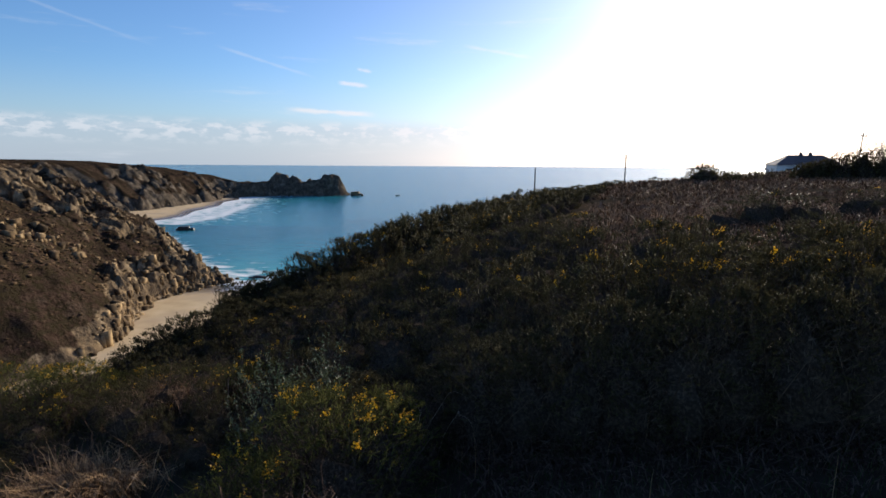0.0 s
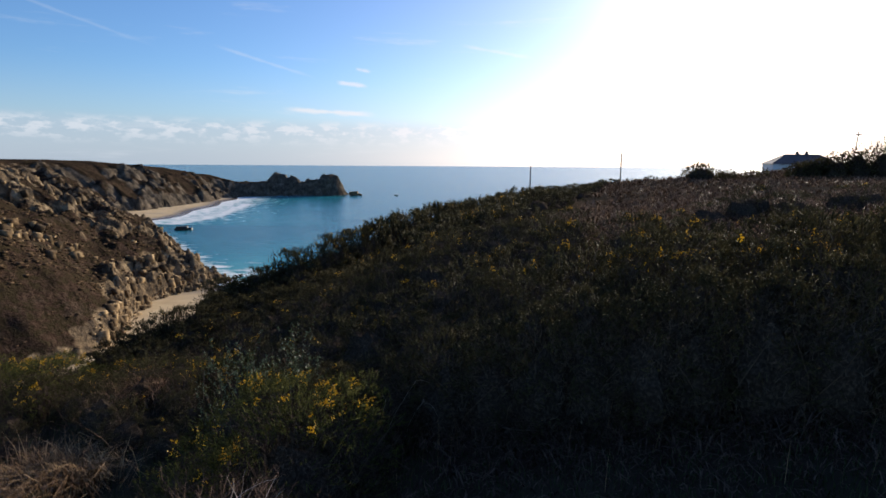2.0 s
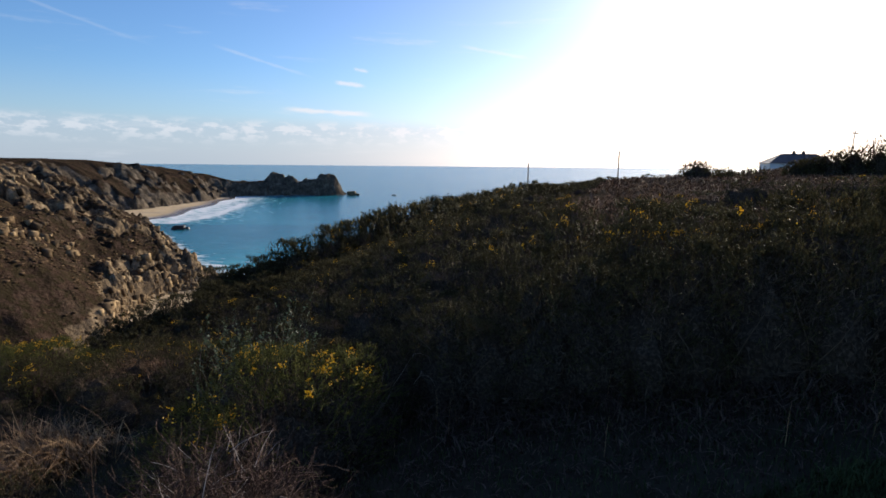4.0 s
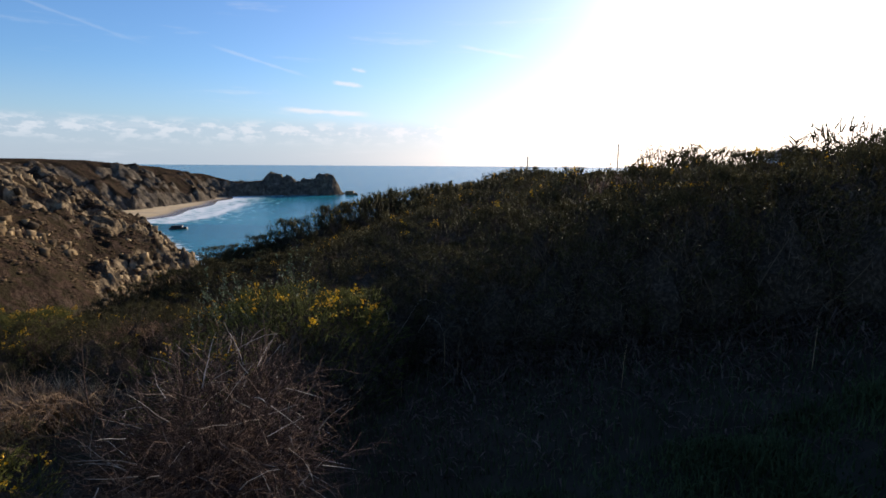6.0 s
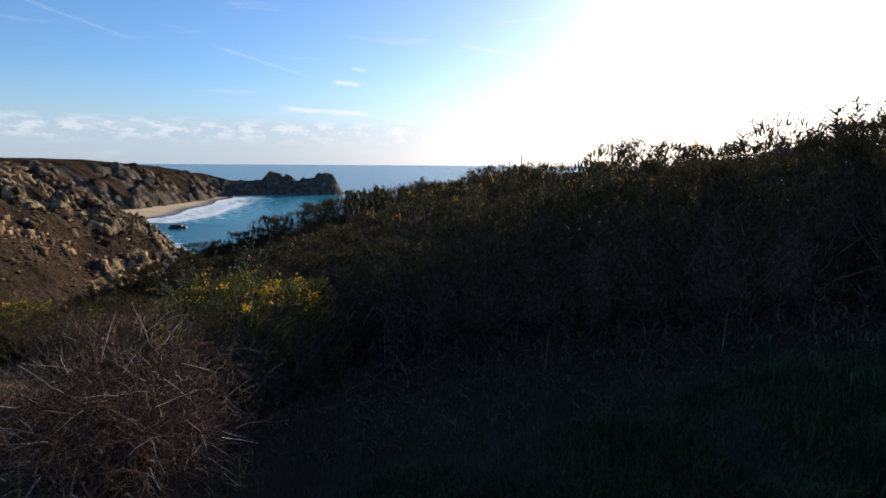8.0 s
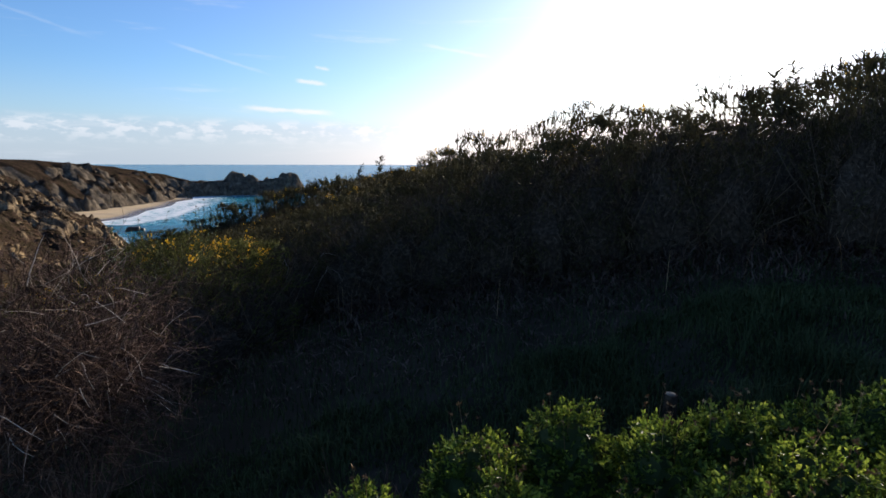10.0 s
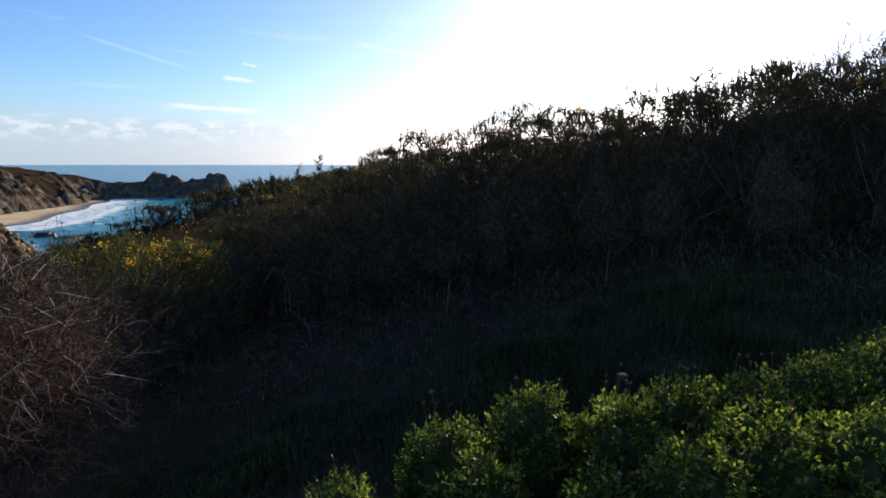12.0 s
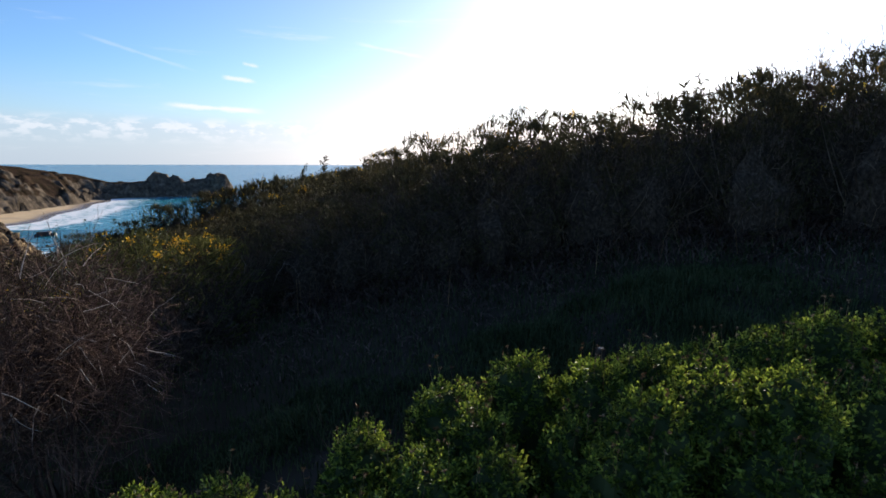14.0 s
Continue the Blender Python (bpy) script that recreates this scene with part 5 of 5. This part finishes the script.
pole(19.0, 72.0, 4.5, False)
pole(6.6, 66.0, 3.9, False)
pole(53.4, 80.0, 6.6, True, 0.06)


def wind_shrub(x, y, radius, height, seed, count, label):
    """A wind-clipped shrub: trunk, limbs and a thin crown of small leaves."""
    rng = np.random.default_rng(seed)
    s = thing("wind_clipped_shrub", label, "shrub", "shrubs on the skyline", at=(x, y, ground_at(x, y) - 0.1))
    n = max(10, count // 40)
    a = rng.uniform(0, 6.283, n)
    base = np.stack([np.cos(a) * 0.1 * radius, np.sin(a) * 0.1 * radius, 0 * a], 1)
    way = np.stack([np.cos(a) * rng.uniform(0.2, 1, n) * radius, np.sin(a) * rng.uniform(0.2, 1, n) * radius, np.full(n, height)], 1)
    paths, mesh = twigs(base, way, rng.uniform(0.8, 1.05, n) * np.linalg.norm(way, axis=1), np.full(n, 0.035), 5, 0.14, rng)
    i = np.repeat(np.arange(n), 5)
    j = rng.integers(2, 5, len(i))
    p = paths[i, j]
    _, mesh2 = twigs(p, rng.normal(size=p.shape) + np.array([0, 0, 0.8]), rng.uniform(0.3, 0.8, len(i)), np.full(len(i), 0.014), 3, 0.2, rng)
    tagged(part("branchwork", tri_mesh("branchwork", *join(mesh, mesh2)), TWIG, s), kind="stuff")
    q, out = dome_points(count, rng, radius, height, seed, 0.6)
    d = unit(out + rng.normal(size=q.shape) * 0.6)
    size = rng.uniform(0.14, 0.3, count)
    tagged(part("crown", tri_mesh("crown", *leaves(q, d, across(d, rng), size, size * 0.6)), GORSE, s), kind="stuff")
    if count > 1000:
        part("bush_core", core(rng, radius, height, seed, 0.72), SHADE_BROWN, s, "solid core, dark as the shaded inside of the shrub")


wind_shrub(30.0, 74, 2.9, 2.5, 51, 1500, "rounded dark evergreen shrub on the skyline")
wind_shrub(34.5, 76, 2.0, 1.5, 52, 900, "rounded dark evergreen shrub on the skyline")
wind_shrub(38.5, 78, 1.5, 1.6, 53, 160, "thin half-bare shrub on the skyline")
wind_shrub(41.5, 80, 1.5, 1.5, 54, 160, "thin half-bare shrub on the skyline")
for k, (hx, hy, hh) in enumerate(((46.4, 79, 2.3), (48, 79, 3.0), (50, 78, 3.6), (52.5, 77, 4.5), (55, 76, 5.6), (57.5, 75, 6.3), (60.5, 74, 6.4), (64, 73, 6.6))):
    wind_shrub(hx, hy, 2.6, hh, 60 + k, 2400, "dark overgrown hedge shrub beside the cottage")


def post_and_bramble():
    x, y = 1.84, 1.11
    p = thing("path_marker_post", "short weathered wooden post with a rounded top beside the path", "post", at=(x, y, ground_at(x, y) - 0.1))
    bm = bmesh.new()
    bmesh.ops.create_cone(bm, cap_ends=True, segments=16, radius1=0.034, radius2=0.031, depth=0.62, matrix=Matrix.Translation((0, 0, 0.31)))
    # shaft in the dark shade colour, as seen against the sun
    part("shaft", bm, SHADE_BROWN, p)
    bm = bmesh.new()
    bmesh.ops.create_uvsphere(bm, u_segments=16, v_segments=8, radius=0.022, matrix=Matrix.Translation((0, 0, 0.62)) @ Matrix.Diagonal((1, 1, 0.3, 1)))
    # lighter wood on the rounded top paints the sun's glint
    part("cap", bm, WOOD, p)


post_and_bramble()


def tall_gorse(x, y, top, seed, spread=0.16):
    """A gorse leader that stands out over the rest, with spiny side shoots."""
    rng = np.random.default_rng(seed)
    z = ground_at(x, y)
    g = thing("gorse_leader", "tall spiny gorse stem standing out over the thicket", "bush", "gorse leaders", at=(x, y, z - 0.05))
    h = top - z + 0.05
    path = np.stack([np.array([0.03 * math.sin(k * 1.3 + seed), 0.03 * math.cos(k * 1.7), h * k / 8]) for k in range(9)])[None]
    part("stem", tri_mesh("stem", *tubes(path, np.linspace(0.016, 0.006, 9)[None])), TWIG, g)
    n = 50
    t = 1 - 0.4 * h ** -1 * rng.random(n) * 1.6
    p = np.stack([np.interp(t, np.linspace(0, 1, 9), path[0, :, k]) for k in range(3)], 1)
    a = rng.uniform(0, 6.283, n)
    d = np.stack([np.cos(a), np.sin(a), rng.uniform(0.1, 0.9, n)], 1)
    tagged(part("foliage", tri_mesh("foliage", *shoots(p, d, spread * rng.uniform(0.6, 1.4, n), 0.008, 34, 0.042, rng, 0.0055)), GORSE, g), kind="stuff")


for k, (x, y, top, spread) in enumerate(((4.7, 7.45, 68.86, 0.25), (3.84, 8.53, 68.6, 0.1), (5.55, 6.26, 69.2, 0.16), (5.3, 6.2, 69.12, 0.15), (5.9, 7.7, 68.85, 0.12), (-0.7, 12.2, 67.95, 0.14), (-1.25, 12.4, 67.75, 0.08), (2.2, 8.6, 68.0, 0.12))):
    tall_gorse(x, y, top, 500 + k, spread)


def bramble(x, y, z, reach, seed):
    """Arching bare bramble canes."""
    rng = np.random.default_rng(seed)
    g = ground_at(x, y)
    b = thing("bramble", "bare arching bramble canes at the edge of the gorse", "bramble", "brambles", at=(x, y, g - 0.05))
    for k in range(4):
        a = rng.uniform(-0.9, 1.6)
        far, high = reach * rng.uniform(0.5, 1.1), (z - g) * rng.uniform(0.75, 1.0)
        t = np.linspace(0, 1, 12)
        path = np.stack([np.cos(a) * far * t, np.sin(a) * far * t, high * np.sin(t * 2.3) / 1.0], 1) + np.cumsum(rng.normal(size=(12, 3)), 0) * 0.022
        part("cane", tri_mesh("cane", *tubes(path[None], np.linspace(0.0042, 0.002, 12)[None], 5)), PALE_TWIG if k == 0 else TWIG, b)


bramble(-1.25, 5.5, 66.97, 0.9, 1)
bramble(-0.9, 5.4, 66.6, 0.8, 2)
bramble(-1.5, 5.6, 66.8, 0.7, 3)
bramble(-1.7, 4.9, 66.45, 0.8, 4)


def pale_shrub():
    rng = np.random.default_rng(77)
    for x, y, r, h in ((-3.6, 6.6, 0.8, 1.8), (-2.7, 6.4, 0.55, 1.7)):
        s = thing("pale_leaved_shrub", "grey-green leafy shrub with upright shoots behind the gorse", "shrub", "pale shrubs", at=(x, y, ground_at(x, y) - 0.05))
        n = 230
        p, out = dome_points(n, rng, r, h, 90, 0.3)
        d = unit(out * 0.4 + np.array([0, 0, 1.0]) + rng.normal(size=p.shape) * 0.25)
        ln = rng.uniform(0.15, 0.4, n)
        paths, mesh = twigs(p - d * 0.15, d, ln + 0.15, np.full(n, 0.003), 4, 0.08, rng)
        tagged(part("branchwork", tri_mesh("branchwork", *mesh), TWIG, s), kind="stuff")
        i = np.repeat(np.arange(n), 16)
        t = rng.uniform(0.2, 1, len(i)) * 4
        j = np.minimum(t.astype(int), 3)
        q = paths[i, j] + (paths[i, j + 1] - paths[i, j]) * (t - j)[:, None]
        w = unit(rng.normal(size=q.shape) + np.array([0, 0, 0.4]))
        size = rng.uniform(0.02, 0.045, len(q))
        tagged(part("foliage", tri_mesh("foliage", *leaves(q, w, across(w, rng), size, size * 0.5)), PALE_LEAF, s), kind="stuff")
        part("bush_core", core(rng, r, h, 90), SHADE_BROWN, s, "solid brown core with the inner shade in its colour")


pale_shrub()


def bare_bush():
    rng = np.random.default_rng(66)
    for x, y, top in ((8.2, 6.4, 70.3), (7.2, 5.4, 69.75), (9.2, 6.9, 70.4)):
        z = ground_at(x, y)
        b = thing("bare_thorn_bush", "bare twiggy thorn bush against the sky", "bush", "bare bushes", at=(x, y, z - 0.05))
        n = 34
        a = rng.uniform(0, 6.283, n)
        way = np.stack([np.cos(a) * 0.35, np.sin(a) * 0.35, np.ones(n)], 1)
        paths, m1 = twigs(np.zeros((n, 3)) + rng.normal(size=(n, 3)) * 0.12, way, (top - z) * rng.uniform(0.75, 1.05, n), np.full(n, 0.009), 9, 0.1, rng)
        i = np.repeat(np.arange(n), 11)
        j = rng.integers(4, 9, len(i))
        p = paths[i, j]
        cur, m2 = twigs(p, rng.normal(size=p.shape) + np.array([0, 0, 0.9]), rng.uniform(0.15, 0.5, len(i)), np.full(len(i), 0.0035), 4, 0.2, rng)
        i = np.repeat(np.arange(len(cur)), 3)
        p = cur[i, rng.integers(1, 4, len(i))]
        _, m3 = twigs(p, rng.normal(size=p.shape) + np.array([0, 0, 0.5]), rng.uniform(0.06, 0.2, len(i)), np.full(len(i), 0.002), 3, 0.2, rng)
        tagged(part("branchwork", tri_mesh("branchwork", *join(m1, m2, m3)), TWIG, b), kind="stuff")


bare_bush()
